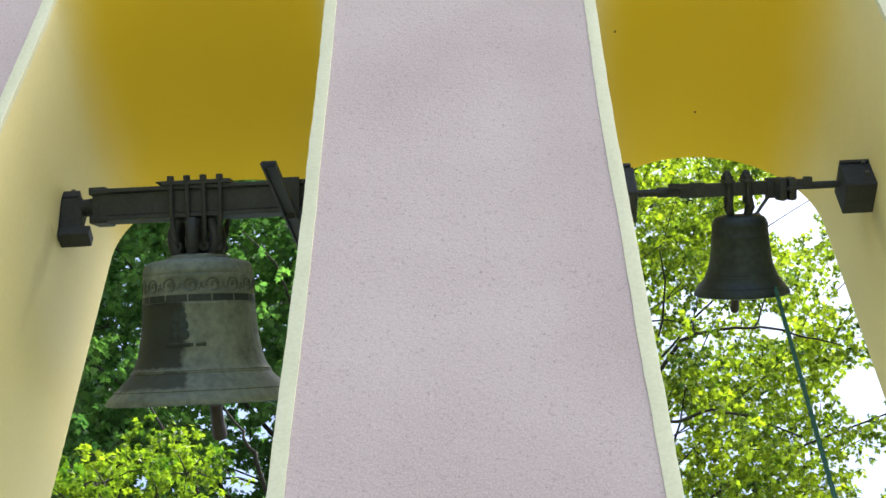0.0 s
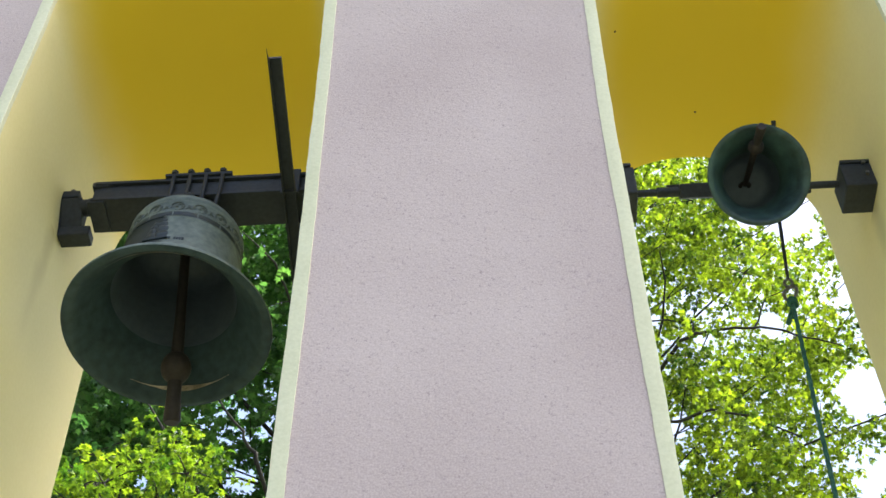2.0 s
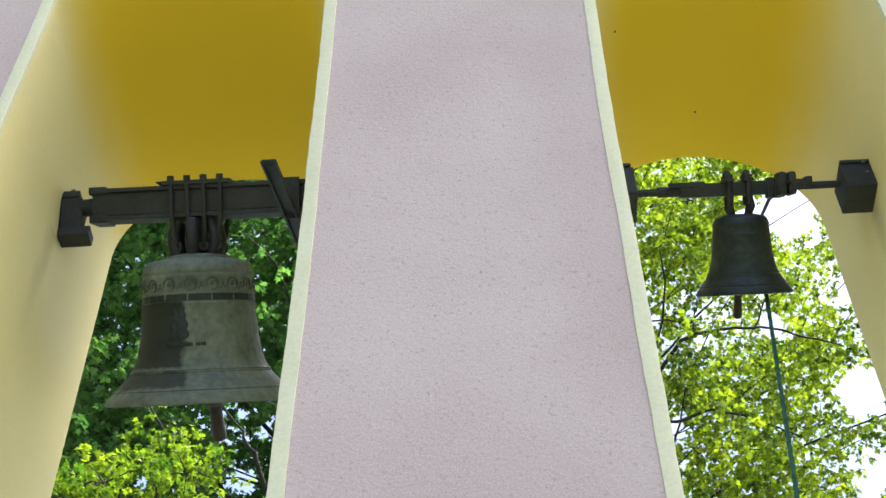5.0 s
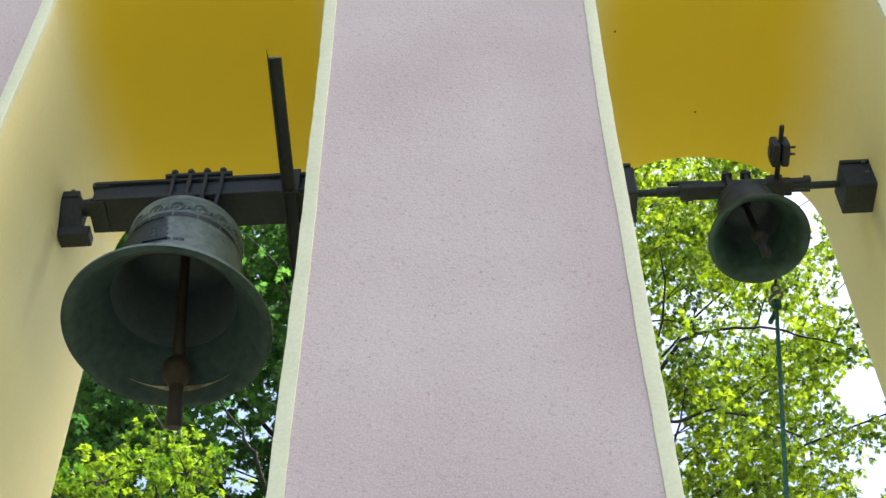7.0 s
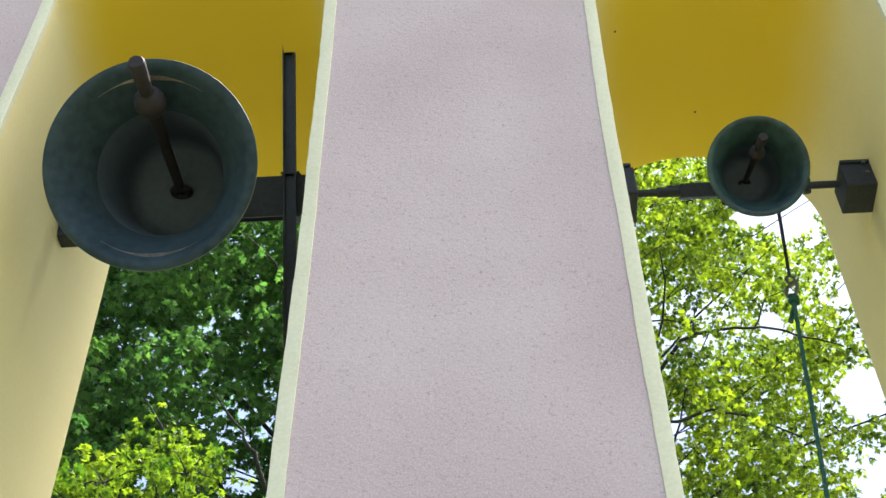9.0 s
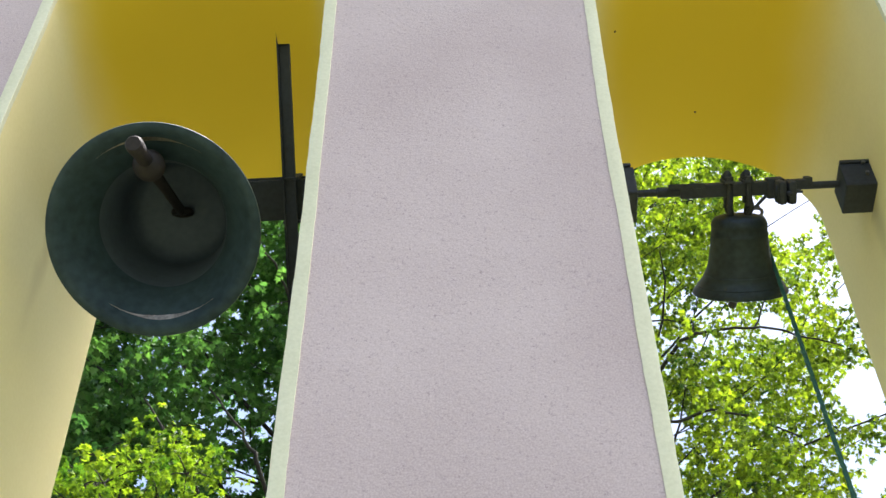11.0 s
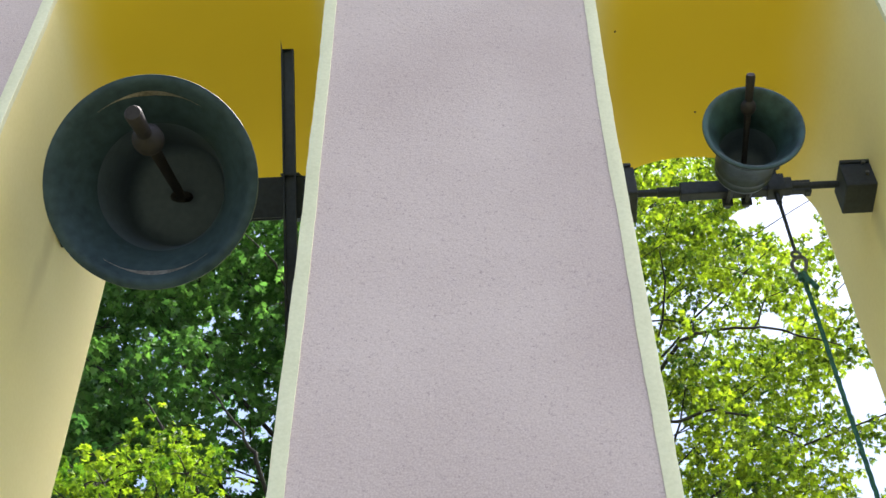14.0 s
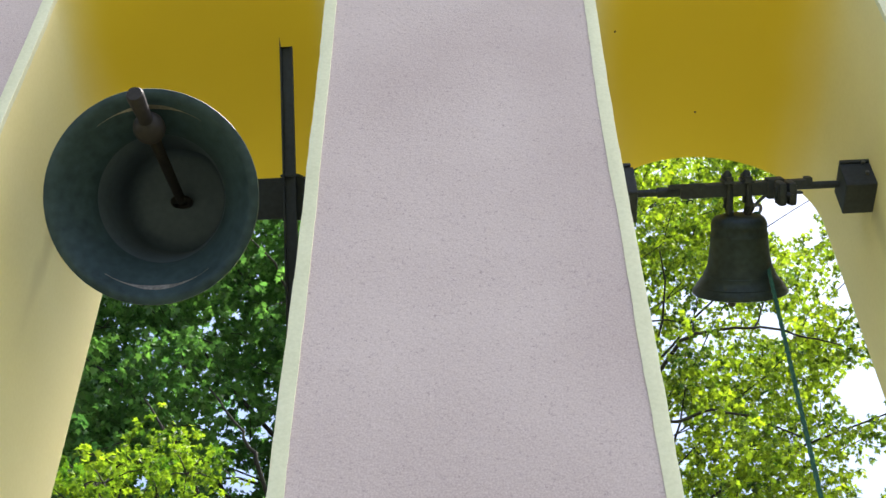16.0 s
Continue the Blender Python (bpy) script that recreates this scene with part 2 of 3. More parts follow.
def smooth(a, b, v):
    f = max(0.0, min(1.0, (v - a) / (b - a)))
    return f * f * (3 - 2 * f)


def waver(pts, edge, rows):
    """The hand-plastered pillar edge is not quite straight: rows of (z0, z1, shift) are added along that edge."""
    return [(x + (1 - smooth(0.0, 0.45, abs(x - edge))) * sum(d * smooth(a, b, z) for a, b, d in rows), z) for x, z in pts]


OPEN_LEFT = opening(LEFT_X0, LEFT_X1, LEFT_SPRING, LEFT_RISE)
OPEN_RIGHT = opening(RIGHT_X0, RIGHT_X1, RIGHT_SPRING, RIGHT_RISE)
OPEN_LEFT = waver(OPEN_LEFT, LEFT_X1, ((5.25, 3.6, -0.022), (5.3, 5.8, 0.006)))
FACE_LEFT = waver(OPEN_LEFT, LEFT_X0, ((4.8, 5.5, 0.013), (5.5, 6.35, 0.018)))      # the outline on the face; the back edge is straighter
OPEN_RIGHT = waver(OPEN_RIGHT, RIGHT_X0, ((5.4, 6.25, 0.012),))


def bell_wall():
    bm = bmesh.new()
    rest = OPEN_RIGHT + [(WALL_X1, 0), (WALL_X1, WALL_TOP), (WALL_X0, WALL_TOP)]
    outline, face = [(WALL_X0, 0)] + OPEN_LEFT + rest, [(WALL_X0, 0)] + FACE_LEFT + rest
    inner = set(range(1, 1 + len(OPEN_LEFT) - 1)) | set(range(1 + len(OPEN_LEFT), len(OPEN_LEFT) + len(OPEN_RIGHT)))
    a = [bm.verts.new((x, FRONT, z)) for x, z in face]
    b = [bm.verts.new((x, BACK_LEFT if x < 0 else BACK_RIGHT, z)) for x, z in outline]
    bm.faces.new(a)
    bm.faces.new(b[::-1])
    n = len(outline)
    for i in range(n):
        f = bm.faces.new((a[i], b[i], b[(i + 1) % n], a[(i + 1) % n]))
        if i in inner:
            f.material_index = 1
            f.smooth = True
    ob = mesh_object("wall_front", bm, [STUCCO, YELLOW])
    ob.data.set_sharp_from_angle(angle=radians(40))
    tagged(ob, "pink roughcast bell wall with two yellow-painted arched openings", "wall", kind="structure")


def arch_band(outline, name):
    """The smooth cream band on the face of the wall round an opening, with a slightly wavering edge."""
    bm = bmesh.new()
    pts = []
    for (x0, z0), (x1, z1) in zip(outline, outline[1:]):
        steps = max(1, int(math.hypot(x1 - x0, z1 - z0) / 0.03))
        pts += [(x0 + (x1 - x0) * k / steps, z0 + (z1 - z0) * k / steps) for k in range(steps)]
    pts.append(outline[-1])
    rows = []
    for i, (x, z) in enumerate(pts):
        p, q = pts[max(i - 1, 0)], pts[min(i + 1, len(pts) - 1)]
        d = Vector((q[0] - p[0], q[1] - p[1])).normalized()
        out = Vector((-d.y, d.x))
        w = 0.041 + 0.0025 * noise.noise((x * 3, z * 3, 1.7)) + 0.0022 * noise.noise((x * 22, z * 22, 5.1))
        lip = 0.0025 * noise.noise((x * 14, z * 14, 9.3))
        e = Vector((x, z)) + out * w
        rows.append([bm.verts.new(c) for c in ((x - out.x * (0.003 + lip), FRONT + 0.02, z - out.y * (0.003 + lip)), (x - out.x * (0.003 + lip), FRONT - 0.003, z - out.y * (0.003 + lip)),
                                               (x + out.x * 0.004, FRONT - 0.004, z + out.y * 0.004), (e.x, FRONT - 0.003, e.y), (e.x, FRONT + 0.01, e.y))])
    for a, b in zip(rows, rows[1:]):
        for k in range(4):
            bm.faces.new((a[k], a[k + 1], b[k + 1], b[k]))
    ob = mesh_object(name, bm, CREAM, smooth=True, angle=50)
    tagged(ob, "smooth cream band round an arched opening", "trim", kind="structure")


bell_wall()
arch_band(FACE_LEFT, "trim_left")
arch_band(OPEN_RIGHT, "trim_right")

bm = bmesh.new()
bmesh.ops.create_grid(bm, x_segments=60, y_segments=60, size=1500)
tagged(mesh_object("ground", bm, GROUND), "sunlit dry grass and bare earth ground", "ground", kind="structure")

# ---- the great bell ----
BIG_X, BIG_Z, AXIS_Y = -1.069, 4.327 + EYE_Z, 3.35
SMALL_X, SMALL_Z = 1.0186, 4.2476 + EYE_Z


def bell_body(name, profile, inner, mouth, parent, outer_mat, inner_mat, vault_mat, label):
    """The bell's outside as one part and its hollow inside as another. Heights are above the mouth."""
    bm = bmesh.new()
    lathe(bm, [(r, mouth + h) for r, h in profile], 96)
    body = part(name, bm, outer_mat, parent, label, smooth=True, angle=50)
    bm = bmesh.new()
    lathe(bm, [(r, mouth + h) for r, h in inner[:8]], 96)
    part("inner_lip", bm, inner_mat, body, "dark inner lip with green patina", smooth=True, angle=60)
    bm = bmesh.new()
    lathe(bm, [(r, mouth + h) for r, h in inner[7:]], 96)
    part("inner_vault", bm, vault_mat, body, "hollow inside with shade and haze put into its colour", smooth=True, angle=60)
    return body


def clapper(parent, pivot_z, ball_z, tail_z, ball_r, rod_r):
    """The clapper hangs from its own pivot, which is its origin."""
    bm = bmesh.new()
    tube(bm, [(0, 0, 0), (0, 0, ball_z * 0.6), (0, 0, ball_z)], [rod_r * 0.9, rod_r, rod_r * 1.25], 12)
    prof = [(0, ball_z + ball_r * 1.15)] + [(ball_r * math.sin(a), ball_z + ball_r * 1.15 * math.cos(a)) for a in [math.pi * k / 12 for k in range(1, 12)]] + [(0, ball_z - ball_r * 1.15)]
    lathe(bm, prof, 24)
    tube(bm, [(0, 0, ball_z), (0, 0, (ball_z + tail_z) / 2), (0, 0, tail_z + 0.01), (0, 0, tail_z)], [rod_r * 1.3, rod_r * 1.35, rod_r * 1.6, rod_r * 1.3], 14)
    ring(bm, (0, 0, 0.01), (1, 0, 0), (0, 0, 1), rod_r * 1.6, rod_r * 0.6)
    ob = part("clapper", bm, RUST, parent, "worn brown iron clapper with a round ball", smooth=True, angle=45)
    ob.location = (0, 0, pivot_z)
    return ob


def great_bell():
    bell = new("church_bell")
    mouth = -0.776
    outside = [(0.3615, 0.003), (0.3625, 0.006), (0.3625, 0.012), (0.352, 0.030), (0.333, 0.047), (0.330, 0.050), (0.332, 0.054), (0.328, 0.058), (0.313, 0.070), (0.294, 0.089),
               (0.280, 0.102), (0.268, 0.115), (0.2695, 0.119), (0.2665, 0.123), (0.268, 0.127), (0.2615, 0.132), (0.254, 0.142), (0.244, 0.165), (0.237, 0.19),
               (0.230, 0.225), (0.2245, 0.26), (0.2195, 0.31), (0.2155, 0.366), (0.2175, 0.370), (0.2175, 0.376), (0.2145, 0.380), (0.2125, 0.41),
               (0.2140, 0.413), (0.2140, 0.419), (0.2115, 0.423), (0.2100, 0.47), (0.2130, 0.474), (0.2135, 0.482), (0.2095, 0.488), (0.2120, 0.495), (0.2125, 0.503), (0.2085, 0.509),
               (0.206, 0.523), (0.200, 0.534), (0.186, 0.543), (0.150, 0.550), (0.120, 0.554), (0.118, 0.564), (0.085, 0.572), (0.0, 0.576)]
    inside = [(0.3615, 0.003), (0.352, 0.0), (0.338, 0.001), (0.322, 0.018), (0.300, 0.045), (0.272, 0.085), (0.243, 0.12), (0.222, 0.17), (0.205, 0.25), (0.196, 0.35), (0.192, 0.45), (0.186, 0.505), (0.15, 0.53), (0.0, 0.54)]
    body = bell_body("bell_body", outside, inside, mouth, bell, BRONZE, PATINA, HOLLOW_HAZE, "weathered grey-brown cast bronze bell with raised bands")

    def on_side(angle, h, lift=0.0):
        """A point and frame on the outside: angle from the camera side (-y) towards +x."""
        hs = [(r, z) for r, z in outside]
        r = 0.21
        for (r0, z0), (r1, z1) in zip(hs, hs[1:]):
            if z0 <= h <= z1 and z1 > z0:
                r = r0 + (r1 - r0) * (h - z0) / (z1 - z0)
                break
        out = Vector((math.sin(angle), -math.cos(angle), 0))
        return out * (r + lift) + Vector((0, 0, mouth + h)), out, Vector((math.cos(angle), math.sin(angle), 0))

    # scrolled frieze: rings and curls round the shoulder
    bm = bmesh.new()
    count = 16
    for k in range(count):
        a = 2 * math.pi * k / count + 0.05
        p, out, side = on_side(a, 0.445, 0.0005)
        ring(bm, p, side, (0, 0, 1), 0.0235, 0.0034, 22, 6, arc=5.4, start=4.4)
        ring(bm, p + side * 0.006, side, (0, 0, 1), 0.011, 0.0030, 14, 6, arc=4.4, start=5.6)
        ring(bm, p - side * 0.002, side, (0, 0, 1), 0.0045, 0.0028, 10, 6)
        p, out, side = on_side(a + math.pi / count, 0.429, 0.0005)
        ring(bm, p, side, (0, 0, 1), 0.009, 0.0028, 12, 6, arc=3.6, start=0.0)
        p, out, side = on_side(a + math.pi / count, 0.447, 0.0005)
        ring(bm, p, side, (0, 0, 1), 0.0035, 0.0025, 8, 6)
    part("frieze", bm, AGED, body, "raised scrollwork frieze", smooth=True, angle=50)
    # a dark band of thin plates below it
    plates = 15
    for k in range(plates):
        bm = bmesh.new()
        grid = []
        for i in range(7):
            a = 2 * math.pi * (k + 0.03 + 0.94 * i / 6) / plates
            grid.append([bm.verts.new(on_side(a, h, 0.0018)[0]) for h in (0.3835, 0.395, 0.4085)])
        for p, q in zip(grid, grid[1:]):
            for i in range(2):
                bm.faces.new((p[i], q[i], q[i + 1], p[i + 1]))
        plate = part("band_plate", bm, DARK_BRONZE, body, smooth=True)
    # worn raised lettering, only as bars
    rnd = random.Random(5)
    for h0, h1, first, last, nm in ((0.214, 0.228, -0.05, 0.26, "inscription_line"), (0.372, 0.381, -0.75, -0.15, "inscription_line")):
        bm = bmesh.new()
        a = first
        while a < last:
            w = rnd.uniform(0.03, 0.055)
            if rnd.random() < 0.86:
                p, out, side = on_side(a + w / 2, (h0 + h1) / 2)
                m = Matrix((side, out, (0, 0, 1))).transposed().to_4x4()
                m.translation = p
                box(bm, -w * 0.09, w * 0.09, -0.003, 0.003, -(h1 - h0) / 2, (h1 - h0) / 2 * rnd.uniform(0.6, 1.0), 0.0, m)
            a += w
        part(nm, bm, DARK_BRONZE, body, "worn raised lettering")
    # cast relief panel: a plain standing form on a small plinth
    bm = bmesh.new()
    rnd = random.Random(8)
    forms = [(-0.10, 0.352, 0.013, 0.015), (-0.11, 0.325, 0.020, 0.024), (-0.10, 0.290, 0.024, 0.030), (-0.09, 0.255, 0.026, 0.028), (-0.24, 0.335, 0.011, 0.013), (-0.25, 0.312, 0.015, 0.018), (-0.26, 0.282, 0.016, 0.024), (-0.25, 0.252, 0.018, 0.022)]
    forms += [(rnd.uniform(-0.32, 0.0), rnd.uniform(0.235, 0.345), rnd.uniform(0.005, 0.010), rnd.uniform(0.006, 0.018)) for _ in range(26)]
    for da, h, ra, rh in forms:
        p, out, side = on_side(da, h, -0.003)
        prof = bmesh.ops.create_uvsphere(bm, u_segments=14, v_segments=9, radius=1.0)["verts"]
        m = Matrix((side * ra, out * (0.004 + 0.12 * ra), Vector((0, 0, 1)) * rh)).transposed().to_4x4()
        m.translation = p
        bmesh.ops.transform(bm, matrix=m, verts=prof)
    p, out, side = on_side(-0.16, 0.222)
    m = Matrix((side, out, (0, 0, 1))).transposed().to_4x4()
    m.translation = p
    box(bm, -0.045, 0.045, -0.006, 0.006, -0.006, 0.006, 0.002, m)
    tagged(part("relief", bm, DARK_BRONZE, body, "worn cast relief panel", smooth=True, angle=50), kind="stuff")
    # bright worn marks where the clapper strikes, on both inner sides of the lip
    for mid in (math.pi / 2, -math.pi / 2):
        bm = bmesh.new()
        cols = []
        for k in range(25):
            a = mid - 0.62 + 1.24 * k / 24
            q = (0.1 + 1.5 * math.cos((a - mid) * 2.4) ** 4) * (1 + 0.25 * noise.noise((a * 9, 0, 2)))
            cols.append([bm.verts.new((r * math.cos(a), r * math.sin(a), mouth + h)) for r, h in ((0.304 + 0.0045 * q, 0.0385 - 0.0045 * q), (0.304 - 0.0045 * q, 0.0385 + 0.0045 * q))])
        for p, q in zip(cols, cols[1:]):
            bm.faces.new((p[0], p[1], q[1], q[0]))
        part("strike_mark", bm, STRUCK, body, "rubbed bright bronze strike mark")
    # crown loops under the headstock
    for k in range(6):
        a = 2 * math.pi * k / 6 + 0.5
        bm = bmesh.new()
        u = Vector((math.cos(a), math.sin(a), 0))
        pts = [u * (0.072 + 0.022 * math.sin(math.pi * s / 10)) + Vector((0, 0, mouth + 0.560 + 0.140 * s / 10)) for s in range(11)]
        tube(bm, pts, [0.024] * 11, 10)
        part("crown_loop", bm, IRON, bell, smooth=True, angle=60)
    bm = bmesh.new()
    tube(bm, [(0, 0, mouth + 0.56), (0, 0, -0.06)], [0.04, 0.045], 14)
    part("crown_core", bm, IRON, bell, smooth=True)
    # headstock: an iron beam with flanges, necked at its ends
    bm = bmesh.new()
    x0, x1 = -0.388, 0.44
    box(bm, x0 + 0.02, x1, -0.064, 0.064, -0.048, 0.048, 0.008)
    yoke = part("headstock", bm, IRON, bell, "heavy black iron beam", smooth=False)
    for z0, z1 in ((0.046, 0.062), (-0.062, -0.046)):
        bm = bmesh.new()
        box(bm, x0, x1, -0.078, 0.078, z0, z1, 0.003)
        part("flange", bm, IRON, yoke)
        bm = bmesh.new()
        zm = (z0 + z1) / 2
        box(bm, x0 - 0.012, x0 + 0.055, -0.072, 0.072, zm * 1.02 - 0.015, zm * 1.02 + 0.015, 0.005)
        part("end_shoe", bm, IRON, yoke)
    bm = bmesh.new()
    box(bm, x0 - 0.002, x0 + 0.03, -0.060, 0.060, -0.055, 0.055, 0.004)
    part("end_plate", bm, IRON, yoke)
    bm = bmesh.new()
    tube(bm, [(x0 - 0.115, 0, 0), (x0 - 0.03, 0, 0), (x0 - 0.029, 0, 0), (x0 + 0.05, 0, 0)], [0.026, 0.026, 0.036, 0.036], 16)
    part("gudgeon_pin", bm, IRON, bell, smooth=True)
    bm = bmesh.new()
    rod(bm, (x1 - 0.02, 0, 0), (x1 + 0.08, 0, 0), 0.026, 16)
    part("gudgeon_pin", bm, IRON, bell, smooth=True)
    bm = bmesh.new()
    box(bm, -0.115, 0.146, -0.090, 0.090, 0.062, 0.078, 0.003)
    box(bm, -0.145, 0.146, -0.05, 0.05, 0.076, 0.083, 0.003)
    part("clamp_plate", bm, IRON, bell)
    for k, x in enumerate((-0.080, -0.017, 0.046, 0.109)):
        for y in (-0.082, 0.082):
            bm = bmesh.new()
            tube(bm, [(x, y, 0.094), (x, y, -0.062), (x * 0.92, y * 0.85, -0.12), (x * 0.82, y * 0.65, -0.165)], [0.009, 0.009, 0.0105, 0.011], 8)
            tube(bm, [(x, y, 0.078), (x, y, 0.096)], [0.015, 0.015], 6)
            ring(bm, (x * 0.82, y * 0.65, -0.175), (1, 0, 0), (0, 0, 1), 0.014, 0.009, 12, 6)
            part("strap_bolt", bm, IRON, bell, smooth=True, angle=40)
    # the long lever, a channel iron across the headstock, with one flange torn to a point at its top end
    bm = bmesh.new()
    lx, up, down = 0.380, 0.605, 0.86
    lean = Matrix.Translation((lx, 0, -0.090)) @ Matrix.Rotation(radians(-14), 4, 'X') @ Matrix.Rotation(radians(-0.5), 4, 'Z')
    channel = [(-0.025, 0.004), (0.024, 0.004), (0.024, -0.020), (0.018, -0.020), (0.018, -0.003), (-0.019, -0.003), (-0.019, -0.022), (-0.025, -0.024)]
    ends = [[bm.verts.new(lean @ Vector((cx, end - (0.045 if end == -up and k == 7 else 0.0), cz))) for k, (cx, cz) in enumerate(channel)] for end in (-up, -up + 0.03, down)]
    for p, q in zip(ends, ends[1:]):
        for k in range(8):
            bm.faces.new((p[k], p[(k + 1) % 8], q[(k + 1) % 8], q[k]))
    bm.faces.new(ends[0][::-1])
    bm.faces.new(ends[-1])
    bmesh.ops.triangulate(bm, faces=[f for f in bm.faces if len(f.verts) > 4])
    lever = part("lever", bm, IRON, bell, "long black channel-iron lever")
    for y0, y1 in ((-0.088, -0.078), (0.078, 0.088)):
        bm = bmesh.new()
        box(bm, lx - 0.035, lx + 0.035, y0, y1, -0.09, 0.070, 0.002)
        part("lever_clip", bm, IRON, lever)
    cl = clapper(bell, mouth + 0.50, -0.52, -0.735, 0.054, 0.019)
    bm = bmesh.new()
    ring(bm, (0, 0, mouth + 0.515), (1, 0, 0), (0, 0, 1), 0.028, 0.011)
    part("clapper_staple", bm, IRON, bell, smooth=True)
    bell.location = (BIG_X, AXIS_Y, BIG_Z)
    tagged(bell, "large weathered bronze church bell swinging under an iron headstock", "bell", "bells in the arches")
    return bell, cl


def small_bell():
    bell = new("church_bell")
    mouth = -0.404
    outside = [(0.1813, 0.002), (0.182, 0.005), (0.182, 0.008), (0.176, 0.020), (0.164, 0.034), (0.165, 0.037), (0.160, 0.042), (0.150, 0.055), (0.138, 0.072), (0.1385, 0.075), (0.135, 0.079), (0.1355, 0.082),
               (0.129, 0.092), (0.122, 0.115), (0.116, 0.145), (0.112, 0.18), (0.1085, 0.22), (0.1095, 0.223), (0.1095, 0.229), (0.107, 0.232), (0.1055, 0.262), (0.107, 0.265), (0.1065, 0.270), (0.104, 0.275),
               (0.101, 0.285), (0.092, 0.296), (0.07, 0.303), (0.055, 0.306), (0.0, 0.308)]
    inside = [(0.1813, 0.002), (0.176, 0.0), (0.168, 0.001), (0.158, 0.012), (0.142, 0.035), (0.124, 0.065), (0.112, 0.10), (0.102, 0.15), (0.096, 0.21), (0.092, 0.26), (0.07, 0.28), (0.0, 0.285)]
    bell_body("bell_body", outside, inside, mouth, bell, DARK_BRONZE, VERDIGRIS, HOLLOW_HAZE, "dark weathered cast bronze bell")
    for sx in (-0.036, 0.036):
        for y in (-0.03, 0.03):
            bm = bmesh.new()
            tube(bm, [(sx * 0.8, y * 0.5, mouth + 0.30), (sx * 1.15, y * 1.3, mouth + 0.335), (sx, y, mouth + 0.37), (sx, y * 0.9, 0.02)], [0.011, 0.012, 0.011, 0.010], 10)
            part("crown_loop", bm, IRON, bell, smooth=True, angle=60)
    # strap bolts over the beam
    for sx in (-0.042, 0.030):
        bm = bmesh.new()
        for y in (-0.04, 0.04):
            tube(bm, [(sx, y, 0.05), (sx, y, -0.06)], [0.009, 0.009], 8)
            tube(bm, [(sx, y, 0.036), (sx, y, 0.052)], [0.016, 0.016], 6)
        box(bm, sx - 0.020, sx + 0.020, -0.055, 0.055, 0.026, 0.037, 0.003)
        tube(bm, [(sx, 0, 0.036), (sx, 0, 0.06), (sx, 0, 0.072)], [0.018, 0.016, 0.008], 8)
        part("strap_bolt", bm, IRON, bell, smooth=True, angle=40)
    bm = bmesh.new()
    box(bm, -0.225, 0.20, -0.028, 0.028, -0.026, 0.026, 0.006)
    stock = part("headstock", bm, IRON, bell, "slim black iron beam")
    for nm, *dims in (("batten", -0.27, -0.13, -0.030, -0.018, 0.012, 0.032, 0.003), ("end_shoe", 0.17, 0.27, -0.024, 0.024, -0.006, 0.026, 0.004),
                      ("stop", 0.25, 0.275, -0.028, 0.028, 0.0, 0.034, 0.003)):
        bm = bmesh.new()
        box(bm, *dims)
        part(nm, bm, IRON, stock)
    bm = bmesh.new()
    rod(bm, (-0.43, 0, 0), (0.42, 0, 0), 0.0145, 14)
    rod(bm, (-0.31, 0, 0), (-0.22, 0, 0), 0.020, 14)
    part("axle", bm, IRON, bell, smooth=True)
    # pull arm: counterweight on one side, eye for the rope on the other
    a = radians(19)
    along = Vector((0, math.cos(a), -math.sin(a)))
    ax = Vector((0.137, 0, 0))
    bm = bmesh.new()
    tube(bm, [ax + Vector((0.012, -0.255, 0)), ax + Vector((0.006, -0.06, 0)), ax + Vector((0, 0.02, 0))], [0.009, 0.010, 0.012], 10)
    tube(bm, [ax, ax + along * 0.10], [0.012, 0.011], 10)
    tube(bm, [ax + along * 0.08, ax + along * 0.383], [0.0075, 0.0065], 8)
    box(bm, 0.105, 0.168, -0.036, 0.036, -0.04, 0.036, 0.004)
    arm = part("pull_arm", bm, IRON, bell, "thin iron pull arm", smooth=True, angle=40)
    bm = bmesh.new()
    m = Matrix.Translation(ax + Vector((0.010, -0.148, 0)))
    box(bm, -0.036, -0.004, -0.048, 0.048, -0.044, 0.044, 0.014, m)
    box(bm, 0.000, 0.032, -0.048, 0.048, -0.044, 0.044, 0.014, m)
    rod(bm, ax + Vector((-0.03, -0.148, 0)), ax + Vector((0.045, -0.148, 0)), 0.026, 12)
    for off in (-0.012, 0.016):
        rod(bm, ax + Vector((0.04, -0.148 - off, 0)), ax + Vector((0.068, -0.148 - off, 0)), 0.005, 8)
    part("counterweight", bm, IRON, arm, "bolted iron counterweight", smooth=True, angle=40)
    bm = bmesh.new()
    ring(bm, ax + along * 0.396, along, (1, 0, 0), 0.015, 0.0060)
    part("eye", bm, STEEL, arm, "steel ring", smooth=True)
    cl = clapper(bell, mouth + 0.27, -0.262, -0.395, 0.028, 0.011)
    bell.location = (SMALL_X, AXIS_Y, SMALL_Z)
    tagged(bell, "small dark bronze church bell swinging on a thin iron axle", "bell", "bells in the arches")
    return bell, cl


great, great_clapper = great_bell()
small, small_clapper = small_bell()


